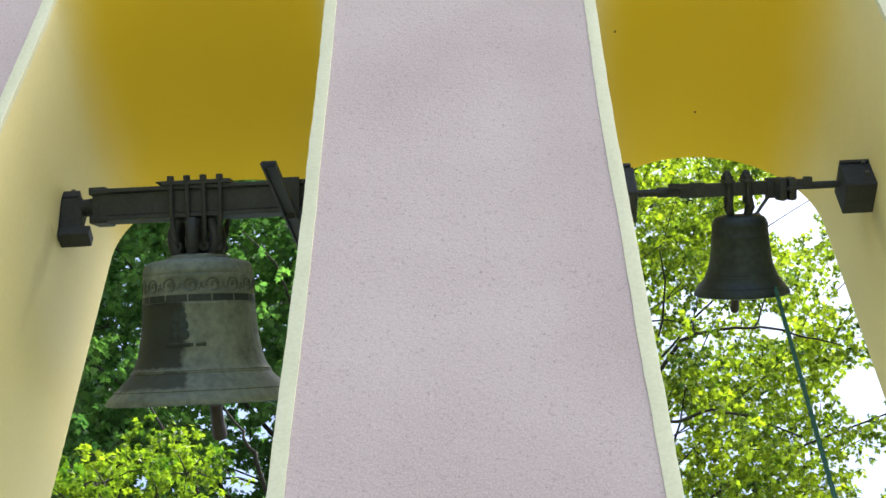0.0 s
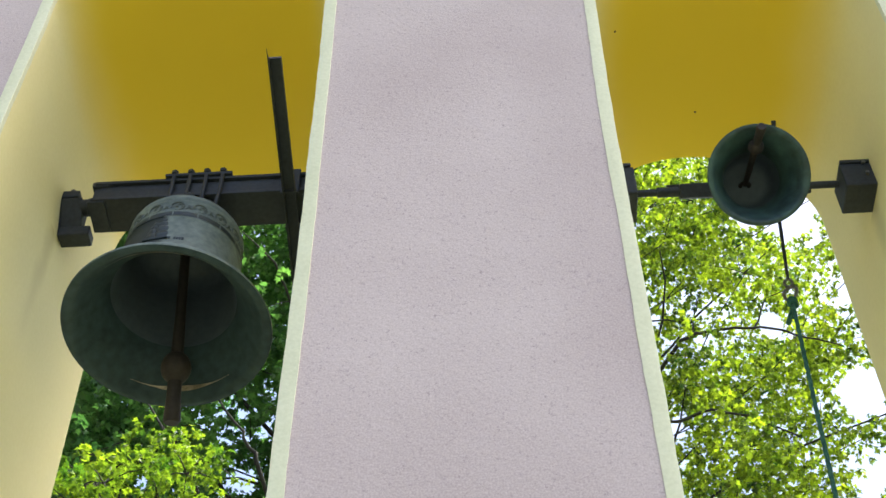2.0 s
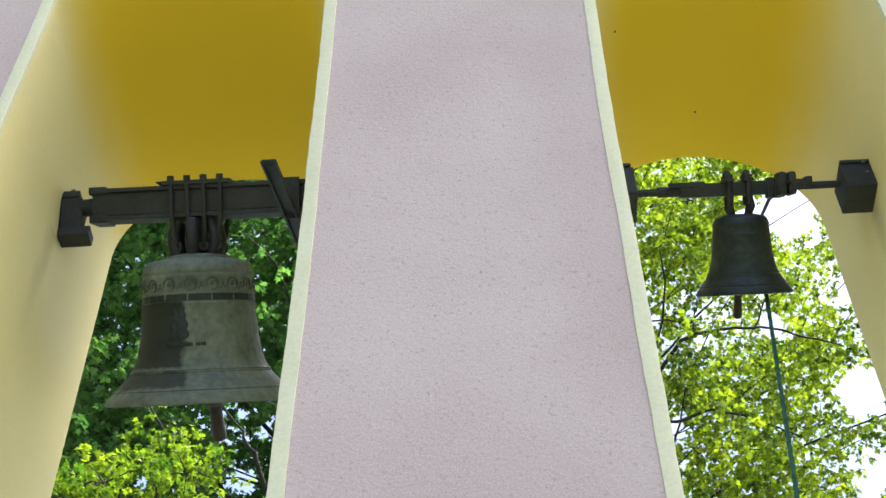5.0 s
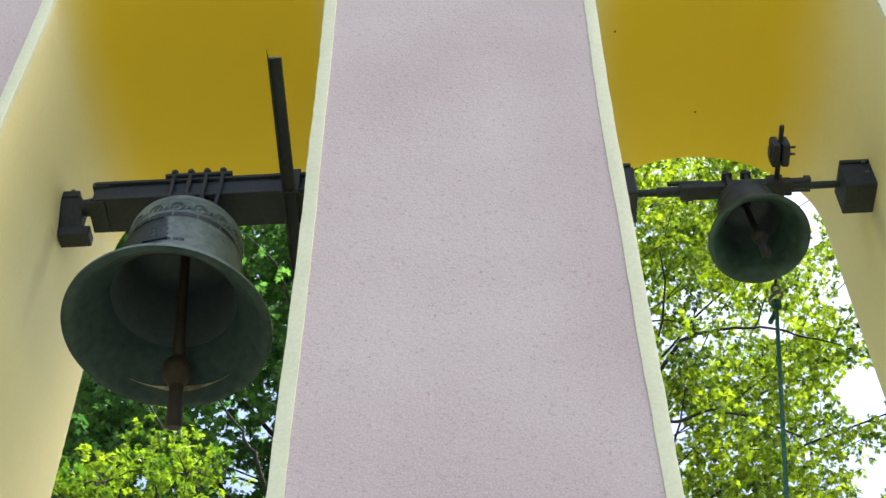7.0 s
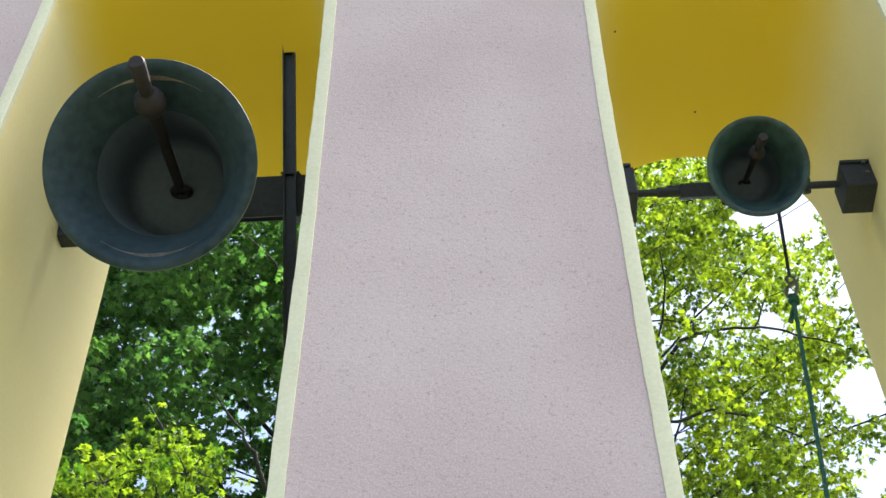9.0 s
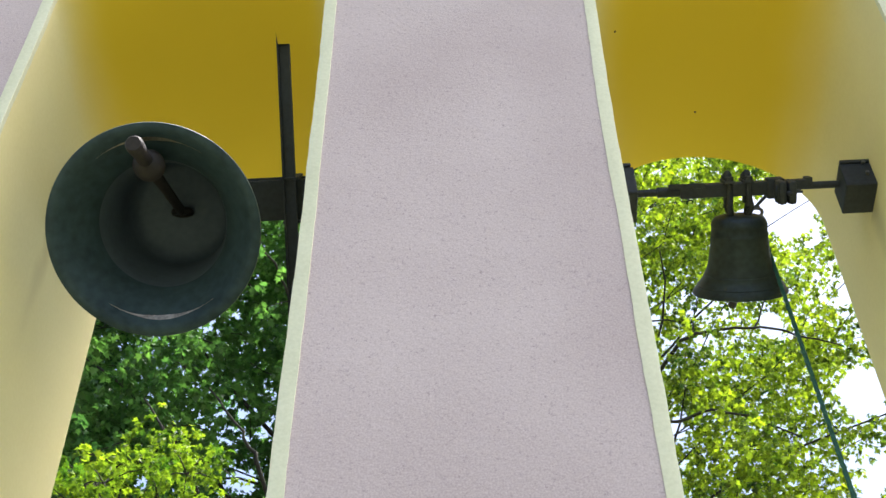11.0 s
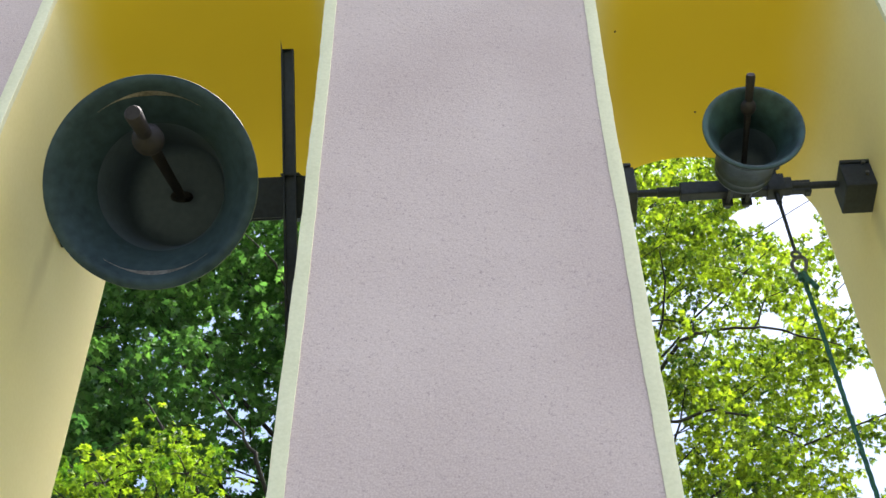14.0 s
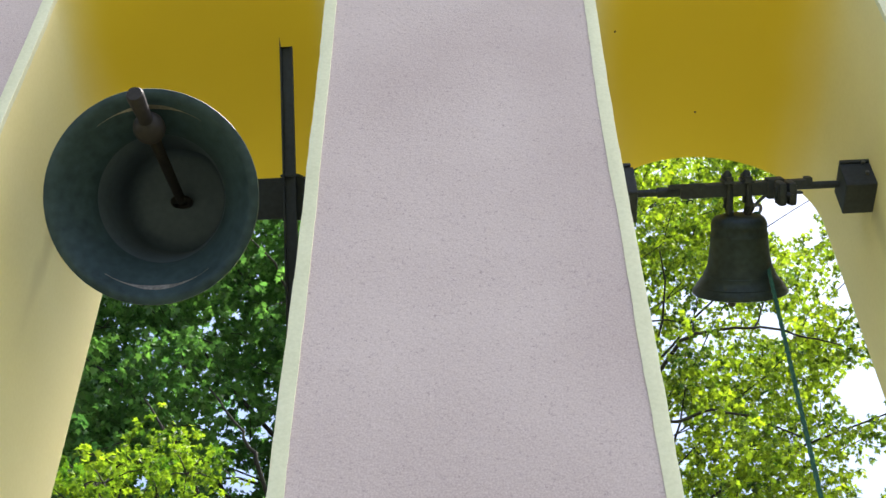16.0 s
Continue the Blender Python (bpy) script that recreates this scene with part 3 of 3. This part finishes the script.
# ---- bearings on the jambs ----
def bearing_left():
    """Forged bracket in the jamb that carries the great bell's pin."""
    x = LEFT_X0
    b = new("bearing_bracket")
    def set_back(bm, z_top, z_low, shift):
        """Slopes the front of the forging: its lower end lies deeper."""
        for v in bm.verts:
            if v.co.y < AXIS_Y:
                v.co.y += shift * min(1.0, max(0.0, (z_top - v.co.z) / (z_top - z_low)))

    bm = bmesh.new()
    box(bm, x - 0.02, x + 0.012, AXIS_Y - 0.045, AXIS_Y + 0.06, BIG_Z - 0.125, BIG_Z + 0.040, 0.004)
    set_back(bm, BIG_Z + 0.02, BIG_Z - 0.12, 0.07)
    part("wall_plate", bm, IRON, b)
    bm = bmesh.new()
    box(bm, x + 0.012, x + 0.080, AXIS_Y - 0.042, AXIS_Y + 0.045, BIG_Z + 0.024, BIG_Z + 0.062, 0.006)
    part("bearing_cap", bm, IRON, b)
    bm = bmesh.new()
    box(bm, x + 0.012, x + 0.096, AXIS_Y - 0.040, AXIS_Y + 0.055, BIG_Z - 0.10, BIG_Z + 0.021, 0.008)
    set_back(bm, BIG_Z + 0.0, BIG_Z - 0.09, 0.06)
    part("bearing_housing", bm, IRON, b)
    bm = bmesh.new()
    box(bm, x + 0.012, x + 0.132, AXIS_Y + 0.018, AXIS_Y + 0.085, BIG_Z - 0.135, BIG_Z - 0.085, 0.006)
    part("foot", bm, IRON, b)
    bm = bmesh.new()
    rod(bm, (x + 0.09, AXIS_Y, BIG_Z), (x + 0.115, AXIS_Y, BIG_Z), 0.034, 16)
    part("collar", bm, IRON, b, smooth=True)
    for dy in (-0.033, 0.033):
        bm = bmesh.new()
        tube(bm, [(x + 0.05, AXIS_Y + dy, BIG_Z + 0.058), (x + 0.05, AXIS_Y + dy, BIG_Z + 0.070)], [0.010, 0.010], 6)
        part("bolt", bm, STEEL, b)
    tagged(b, "black iron bearing bracket set into the yellow jamb", "bracket")


def bearing_box(name, x0, x1, z, h0, h1, y0, y1, lid):
    b = new(name)
    bm = bmesh.new()
    box(bm, x0, x1, AXIS_Y + y0, AXIS_Y + y1, z - h0, z + h1, 0.008)
    part("housing", bm, IRON, b)
    bm = bmesh.new()
    box(bm, x0 + 0.004, x1 - 0.01, AXIS_Y + y0 - 0.006, AXIS_Y + y1 + 0.006, z + h1, z + h1 + 0.016, 0.003)
    part("cap", bm, IRON, b)
    for dz in (-0.035, 0.03):
        bm = bmesh.new()
        rod(bm, (x0 + lid, AXIS_Y + y0 - 0.012, z + dz), (x0 + lid, AXIS_Y + y0 + 0.005, z + dz), 0.008, 6)
        part("bolt", bm, STEEL, b)
    tagged(b, "black iron bearing box fixed to the yellow jamb", "bearing", "bearing boxes on the jambs")


bearing_left()
bearing_box("bearing_box", 1.398, RIGHT_X1 + 0.01, SMALL_Z, 0.098, 0.034, -0.07, 0.07, 0.09)
bearing_box("bearing_box", RIGHT_X0 - 0.01, 0.625, SMALL_Z, 0.085, 0.075, -0.075, 0.075, 0.03)
bearing_box("bearing_box", -0.585, LEFT_X1 + 0.01, BIG_Z, 0.06, 0.06, -0.08, 0.08, 0.03)


# ---- small nails in the vaults ----
for x, y, z in ((1.0217, 3.672, 5.2297), (0.6262, 3.125, 5.0576)):
    bm = bmesh.new()
    spring, c = (RIGHT_SPRING, 0.996) if x > 0 else (LEFT_SPRING, -1.061)
    inward = Vector((c - x, 0, spring - z - EYE_Z)).normalized()
    tip = Vector((x, y, z + EYE_Z))
    tube(bm, [tip - inward * 0.03, tip + inward * 0.002, tip + inward * 0.0025, tip + inward * 0.006], [0.0025, 0.0025, 0.0055, 0.004], 8)
    tagged(mesh_object("nail", bm, IRON), "small dark nail head in the yellow vault", "nail", "nails in the vaults")


# ---- the rope ----
def bell_rope():
    """Hangs along -z from its top loop; swung by its origin."""
    r = new("bell_rope")
    bm = bmesh.new()
    n = 180
    for strand in range(3):
        ph = 2 * math.pi * strand / 3
        pts = [(0.0036 * math.cos(ph + i * 0.9), 0.0036 * math.sin(ph + i * 0.9), -0.085 - 4.3 * i / n) for i in range(n + 1)]
        tube(bm, pts, [0.0052] * (n + 1), 6)
    part("rope", bm, ROPE, r, "twisted dark green rope", smooth=True, angle=70)
    bm = bmesh.new()
    loop = [(0.033 * math.sin(q) * (0.50 + 0.50 * math.cos(q / 2) ** 2), 0.0, -0.044 + 0.042 * math.cos(q)) for q in [2 * math.pi * k / 24 for k in range(25)]]
    tube(bm, loop, [0.0070] * 25, 8)
    part("thimble", bm, STEEL, r, "steel thimble", smooth=True)
    bm = bmesh.new()
    rnd = random.Random(3)
    for k in range(3):
        ring(bm, (0, 0, -0.088 - 0.011 * k), (1, 0.2 * k, 0), (0, 1, 0.3), 0.012, 0.008, 12, 6)
    tube(bm, [(0.0, -0.01, -0.09), (0.016, -0.015, -0.13), (0.036, -0.015, -0.185)], [0.009, 0.009, 0.010], 8)
    tube(bm, [(0.004, -0.012, -0.09), (0.012, -0.020, -0.12), (0.014, -0.022, -0.155)], [0.008, 0.008, 0.009], 8)
    part("knot", bm, ROPE, r, "knotted rope end", smooth=True, angle=70)
    tagged(r, "dark green bell rope tied to a steel thimble", "rope")
    return r


rope = bell_rope()

# ---- trees ----
# a five-lobed maple leaf of length 1 from its stalk
LEAF = [(0.0, 0.0), (0.20, -0.06), (0.50, 0.10), (0.27, 0.27), (0.52, 0.64), (0.19, 0.52), (0.0, 1.0), (-0.19, 0.52), (-0.52, 0.64), (-0.27, 0.27), (-0.50, 0.10), (-0.20, -0.06)]
FAN = 7                     # leaves round the tip of a twig


def tree(label, base, trunk_top, centre, radii, clumps, per_clump, leaf_size, mat, seed, gaps=(), spread=0.55, limbs=16, boughs=(), girth=0.30):
    """A trunk with limbs and a crown of clumps; each clump is a flat spray of twig tips, each tip a drooping fan of lobed leaves.
    gaps: (from, to, radius), the open lanes between the clumps."""
    rng = np.random.default_rng(seed)
    t = new("tree")
    c, rad = np.array(centre, float), np.array(radii, float)
    b, top = Vector(base), Vector(trunk_top)
    # clump centres: thicker towards the outside
    u = rng.normal(size=(clumps, 3))
    u /= np.linalg.norm(u, axis=1)[:, None]
    lump = np.array([1 + 0.22 * noise.noise(Vector(v) * 2.3 + Vector((seed, 0, 0))) for v in u])
    cl = c + u * rad * (rng.uniform(0.10, 1.0, clumps) ** 0.45 * lump)[:, None]

    def clear(points, ease=1.0):
        keep = np.ones(len(points), bool)
        for p, q, r in gaps:
            p, q = np.array(p, float), np.array(q, float)
            p, q = p - (q - p) * 0.4, q + (q - p) * 0.4
            d = (q - p) / np.linalg.norm(q - p)
            off = points - p
            off = off - (off @ d)[:, None] * d
            keep &= np.linalg.norm(off, axis=1) > r * ease
        return keep

    cl = cl[clear(cl)]
    clumps = len(cl)
    # trunk and limbs
    bm = bmesh.new()
    steps = 12
    line = [b.lerp(top, k / steps) + Vector((0.15 * math.sin(k * 0.9 + seed), 0.15 * math.cos(k * 0.7 + seed), 0)) for k in range(steps + 1)]
    tube(bm, line, [girth * (1 - 0.86 * k / steps) + 0.02 for k in range(steps + 1)], 12)
    part("trunk", bm, BARK, t, smooth=True, angle=80)
    twigs = bmesh.new()
    picks = rng.choice(clumps, limbs * 4, replace=False)
    for i, k in enumerate(picks):
        end = Vector(cl[k])
        s = min(0.95, max(0.25, (end.z - b.z) / (top.z - b.z) * 0.92 - 0.04))
        start = line[int(s * steps)]
        mid = start.lerp(end, 0.5) + Vector((rng.normal() * 0.25, rng.normal() * 0.25, 0.35))
        r0 = (0.050 if i < limbs else 0.016) * (1.15 - s)
        pts = []
        for q in range(9):
            f = q / 8
            pts.append(start * (1 - f) ** 2 + mid * 2 * f * (1 - f) + end * f * f + Vector(rng.normal(size=3) * 0.03))
        bm = bmesh.new() if i < limbs else twigs
        tube(bm, pts, [r0 * (1 - 0.88 * q / 8) + 0.005 for q in range(9)], 6)
        if i < limbs:
            part("limb", bm, BARK, t, smooth=True, angle=80)
    for pts, r0 in boughs:
        pts = [Vector(p) for p in pts]
        fine = []
        for p, q in zip(pts, pts[1:]):
            fine += [p.lerp(q, f / 4) + Vector(rng.normal(size=3) * 0.010) for f in range(4)]
        fine.append(pts[-1])
        bm = bmesh.new()
        tube(bm, fine, [r0 * (1 - 0.75 * k / (len(fine) - 1)) for k in range(len(fine))], 7)
        part("limb", bm, BARK, t, smooth=True, angle=80)
    # twig tips: a spray round each clump's centre, in two or three flat layers
    which = np.repeat(np.arange(clumps), per_clump)
    m = len(which)
    tips = cl[which] + rng.normal(size=(m, 3)) * spread * np.array([1, 1, 0.16]) + rng.integers(-1, 2, m)[:, None] * np.array([0, 0, 0.5 * spread])
    keep = clear(tips, 0.9)
    tips, which = tips[keep], which[keep]
    m = len(tips)
    # short stalk wood from the clump's centre to some of its tips
    for k in rng.choice(m, min(m, 700), replace=False):
        p, q = Vector(cl[which[k]]), Vector(tips[k])
        tube(twigs, [p, p.lerp(q, 0.5) + Vector((0, 0, 0.03)), q], [0.007, 0.005, 0.003], 4, cap=False)
    tagged(part("branchwork", twigs, BARK, t, smooth=True, angle=80), kind="stuff")
    # leaves
    n = m * FAN
    pos = np.repeat(tips, FAN, axis=0) + rng.normal(size=(n, 3)) * leaf_size * 0.30
    size = leaf_size * rng.uniform(0.60, 1.25, n)
    yaw = np.repeat(rng.uniform(0, 2 * np.pi, m), FAN) + np.tile(np.arange(FAN) * 2 * np.pi / FAN, m) + rng.normal(0, 0.35, n)
    tilt = rng.normal(0.50, 0.32, n)
    roll = rng.normal(0, 0.38, n)
    fx = np.stack([np.cos(yaw), np.sin(yaw), np.zeros(n)], 1)
    fy = np.stack([-np.sin(yaw) * np.cos(tilt), np.cos(yaw) * np.cos(tilt), -np.sin(tilt)], 1)
    fz = np.cross(fx, fy)
    gx = fx * np.cos(roll)[:, None] + fz * np.sin(roll)[:, None]
    shape = np.array(LEAF)
    bend = np.abs(shape[:, 0]) * 0.30 - shape[:, 1] ** 2 * 0.20
    fz2 = np.cross(gx, fy)
    root = pos + fy * (size * 0.25)[:, None]
    v = root[:, None, :] + size[:, None, None] * (shape[None, :, 0, None] * gx[:, None, :] + shape[None, :, 1, None] * fy[:, None, :] + bend[None, :, None] * fz2[:, None, :])
    k = len(LEAF)
    me = bpy.data.meshes.new("crown")
    me.vertices.add(n * k)
    me.vertices.foreach_set("co", v.astype(np.float32).ravel())
    me.loops.add(n * k)
    me.loops.foreach_set("vertex_index", np.arange(n * k, dtype=np.int32))
    me.polygons.add(n)
    me.polygons.foreach_set("loop_start", np.arange(0, n * k, k, dtype=np.int32))
    me.update(calc_edges=True)
    me.materials.append(mat)
    crown = new("crown", me)
    crown.parent = t
    tagged(crown, kind="stuff")
    tagged(t, label, "tree")
    return t


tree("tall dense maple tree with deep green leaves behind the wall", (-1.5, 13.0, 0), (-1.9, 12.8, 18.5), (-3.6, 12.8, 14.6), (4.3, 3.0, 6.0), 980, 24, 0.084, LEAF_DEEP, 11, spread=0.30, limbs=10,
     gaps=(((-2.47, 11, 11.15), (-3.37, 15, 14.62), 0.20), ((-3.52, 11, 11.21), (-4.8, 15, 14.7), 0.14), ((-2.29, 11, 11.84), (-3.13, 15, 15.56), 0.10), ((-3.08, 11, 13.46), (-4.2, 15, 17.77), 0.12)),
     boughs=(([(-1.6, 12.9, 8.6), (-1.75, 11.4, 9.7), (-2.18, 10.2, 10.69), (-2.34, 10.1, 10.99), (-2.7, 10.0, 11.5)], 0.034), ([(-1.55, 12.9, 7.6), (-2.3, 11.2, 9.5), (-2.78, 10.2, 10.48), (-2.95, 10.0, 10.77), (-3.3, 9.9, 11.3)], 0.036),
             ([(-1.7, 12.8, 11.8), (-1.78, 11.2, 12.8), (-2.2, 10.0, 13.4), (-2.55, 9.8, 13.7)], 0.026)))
tree("tall maple tree with sunlit light green leaves and sky gaps", (0.6, 13.6, 0), (1.2, 13.4, 19.0), (2.5, 13.0, 14.6), (3.5, 2.6, 6.8), 620, 30, 0.060, LEAF_LIGHT, 23, spread=0.25,
     gaps=(((3.86, 11, 15.05), (5.27, 15, 19.94), 0.46), ((3.34, 11, 14.98), (4.55, 15, 19.84), 0.20), ((4.20, 11, 15.19), (5.73, 15, 20.13), 0.16), ((3.28, 11, 13.07), (4.47, 15, 17.24), 0.22),
           ((4.23, 11, 13.52), (5.77, 15, 17.86), 0.17), ((4.06, 11, 12.01), (5.54, 15, 15.80), 0.38), ((3.80, 11, 10.71), (5.19, 15, 14.03), 0.20), ((2.01, 11, 13.24), (2.74, 15, 17.48), 0.11),
           ((2.47, 11, 12.90), (3.36, 15, 17.01), 0.11), ((2.00, 11, 11.58), (2.73, 15, 15.20), 0.17)),
     boughs=(([(0.9, 13.4, 11.4), (1.5, 11.9, 12.3), (2.23, 10.9, 12.79), (2.53, 10.9, 12.93), (3.15, 10.9, 12.93), (3.61, 10.9, 12.74), (3.94, 10.9, 12.59)], 0.030),
             ([(0.9, 13.4, 12.2), (1.3, 11.9, 12.9), (1.86, 10.9, 13.13), (2.12, 10.9, 13.12), (2.49, 10.9, 13.10)], 0.020),
             ([(0.9, 13.4, 9.9), (1.3, 11.9, 11.0), (1.93, 10.9, 11.60), (2.39, 10.9, 11.70), (2.79, 10.9, 11.62), (3.24, 10.9, 11.29)], 0.030),
             ([(2.35, 10.9, 12.87), (2.47, 10.9, 13.30), (2.57, 10.9, 13.63)], 0.014), ([(3.05, 10.9, 12.93), (3.27, 10.9, 13.40), (3.60, 10.9, 13.62)], 0.012)))
tree("young maple with sunlit yellow-green leaves below a taller tree", (-3.2, 9.2, 0), (-3.1, 9.0, 9.0), (-3.05, 9.0, 8.0), (1.15, 1.1, 2.1), 130, 32, 0.050, LEAF_YOUNG, 37, spread=0.17, limbs=10, girth=0.10,
     gaps=(((-2.40, 7.5, 8.08), (-2.88, 9, 9.46), 0.10),))


# ---- movement ----
def swing(extremes, t):
    """The angle at t between extremes (seconds, degrees), by half cosines."""
    for (t0, a0), (t1, a1) in zip(extremes, extremes[1:]):
        if t0 <= t <= t1:
            return a0 + (a1 - a0) * (1 - math.cos(math.pi * (t - t0) / (t1 - t0))) / 2
    return extremes[-1][1]


def ease(rows, t):
    for (t0, a0), (t1, a1) in zip(rows, rows[1:]):
        if t0 <= t <= t1:
            f = (t - t0) / (t1 - t0)
            return a0 + (a1 - a0) * f * f * (3 - 2 * f)
    return rows[-1][1]


# turning points: seconds and degrees, positive with the mouth towards the street side
GREAT_SWING = [(-0.08, -48), (0.71, 50), (1.57, -50), (2.385, 48.5), (3.215, -50), (4.05, 48.5), (4.89, -49), (5.74, 49), (6.55, -49), (7.41, 48.5), (8.265, -51.5), (9.08, 50), (9.94, -49), (10.77, 49),
               (11.59, -50), (12.44, 50.2), (13.29, -51), (14.155, 51), (14.965, -50), (15.80, 51), (16.70, -49)]
SMALL_SWING = [(-0.02, -55), (0.60, 60), (1.22, -58), (1.86, 60), (2.46, -57), (3.06, 57.5), (3.67, -55), (4.29, 55), (4.90, -55), (5.50, 53), (6.10, -53), (6.735, 54), (7.355, -57), (7.95, 55.5), (8.55, -57),
               (9.12, 62), (9.76, -58), (10.37, 60), (10.97, -60), (11.57, 60), (12.16, -58), (12.77, 62), (13.40, -66), (14.00, 71), (14.645, -66), (15.29, 66), (15.91, -68), (16.5, 60)]
# where the rope passes 3 m above the eye's height: seconds and x
ROPE_SWAY = [(0, 1.060), (0.5, 1.049), (1, 0.982), (1.5, 1.007), (2, 1.072), (2.5, 1.048), (3, 1.085), (3.5, 0.954), (4, 0.989), (5.2, 0.96), (6.5, 0.952), (7, 0.943), (7.5, 0.898), (8, 1.016), (8.5, 0.924),
             (9, 1.053), (10.2, 1.08), (11.5, 1.125), (12, 1.039), (12.5, 1.133), (13, 1.207), (13.5, 1.076), (14, 1.184), (14.5, 1.009), (15, 1.027), (15.5, 1.111), (16, 1.025)]


def clapper_angle(extremes, t, most, lead, lag, width):
    """The clapper rests on the rim that the bell throws it to, and crosses over after each turning point."""
    value = None
    for (t0, a0), (t1, a1) in zip(extremes, extremes[1:]):
        if t0 <= t <= t1:
            up = a1 > a0
            cross = t1 - lead if up else t0 + lag
            f = max(-1.0, min(1.0, (t - cross) / width))
            f = math.sin(f * math.pi / 2)
            value = most * (f if up else -f)
    return value


def motions():
    steps = [k / 10 for k in range(161)]
    rows_g, rows_s, rows_r, rows_gc, rows_sc = [], [], [], [], []
    a = radians(19)
    for t in steps:
        g, s = swing(GREAT_SWING, t) + 0.4, swing(SMALL_SWING, t)
        rows_g.append((t, pose(BIG_X, AXIS_Y, BIG_Z, -g, 0, 0)))
        rows_s.append((t, pose(SMALL_X, AXIS_Y, SMALL_Z, -s, 0, 0)))
        arm = Matrix.Rotation(radians(-s), 3, 'X') @ Vector((0.137, 0.414 * math.cos(a), -0.414 * math.sin(a)))
        head = Vector((SMALL_X, AXIS_Y, SMALL_Z)) + arm
        foot = Vector((ease(ROPE_SWAY, t), 3.40, 2.966 + EYE_Z))
        q = (head - foot).to_track_quat('Z', 'Y')
        rows_r.append((t, Matrix.Translation(head) @ q.to_matrix().to_4x4()))
        rows_gc.append((t, pose(0, 0, -0.776 + 0.50, -clapper_angle(GREAT_SWING, t, 28, 0.25, 0.40, 0.25), 0, 0)))
        rows_sc.append((t, pose(0, 0, -0.404 + 0.27, -clapper_angle(SMALL_SWING, t, 25, 0.17, 0.27, 0.17), 0, 0)))
    walk(great, rows_g)
    walk(small, rows_s)
    walk(rope, rows_r)
    walk(great_clapper, rows_gc)
    walk(small_clapper, rows_sc)


motions()
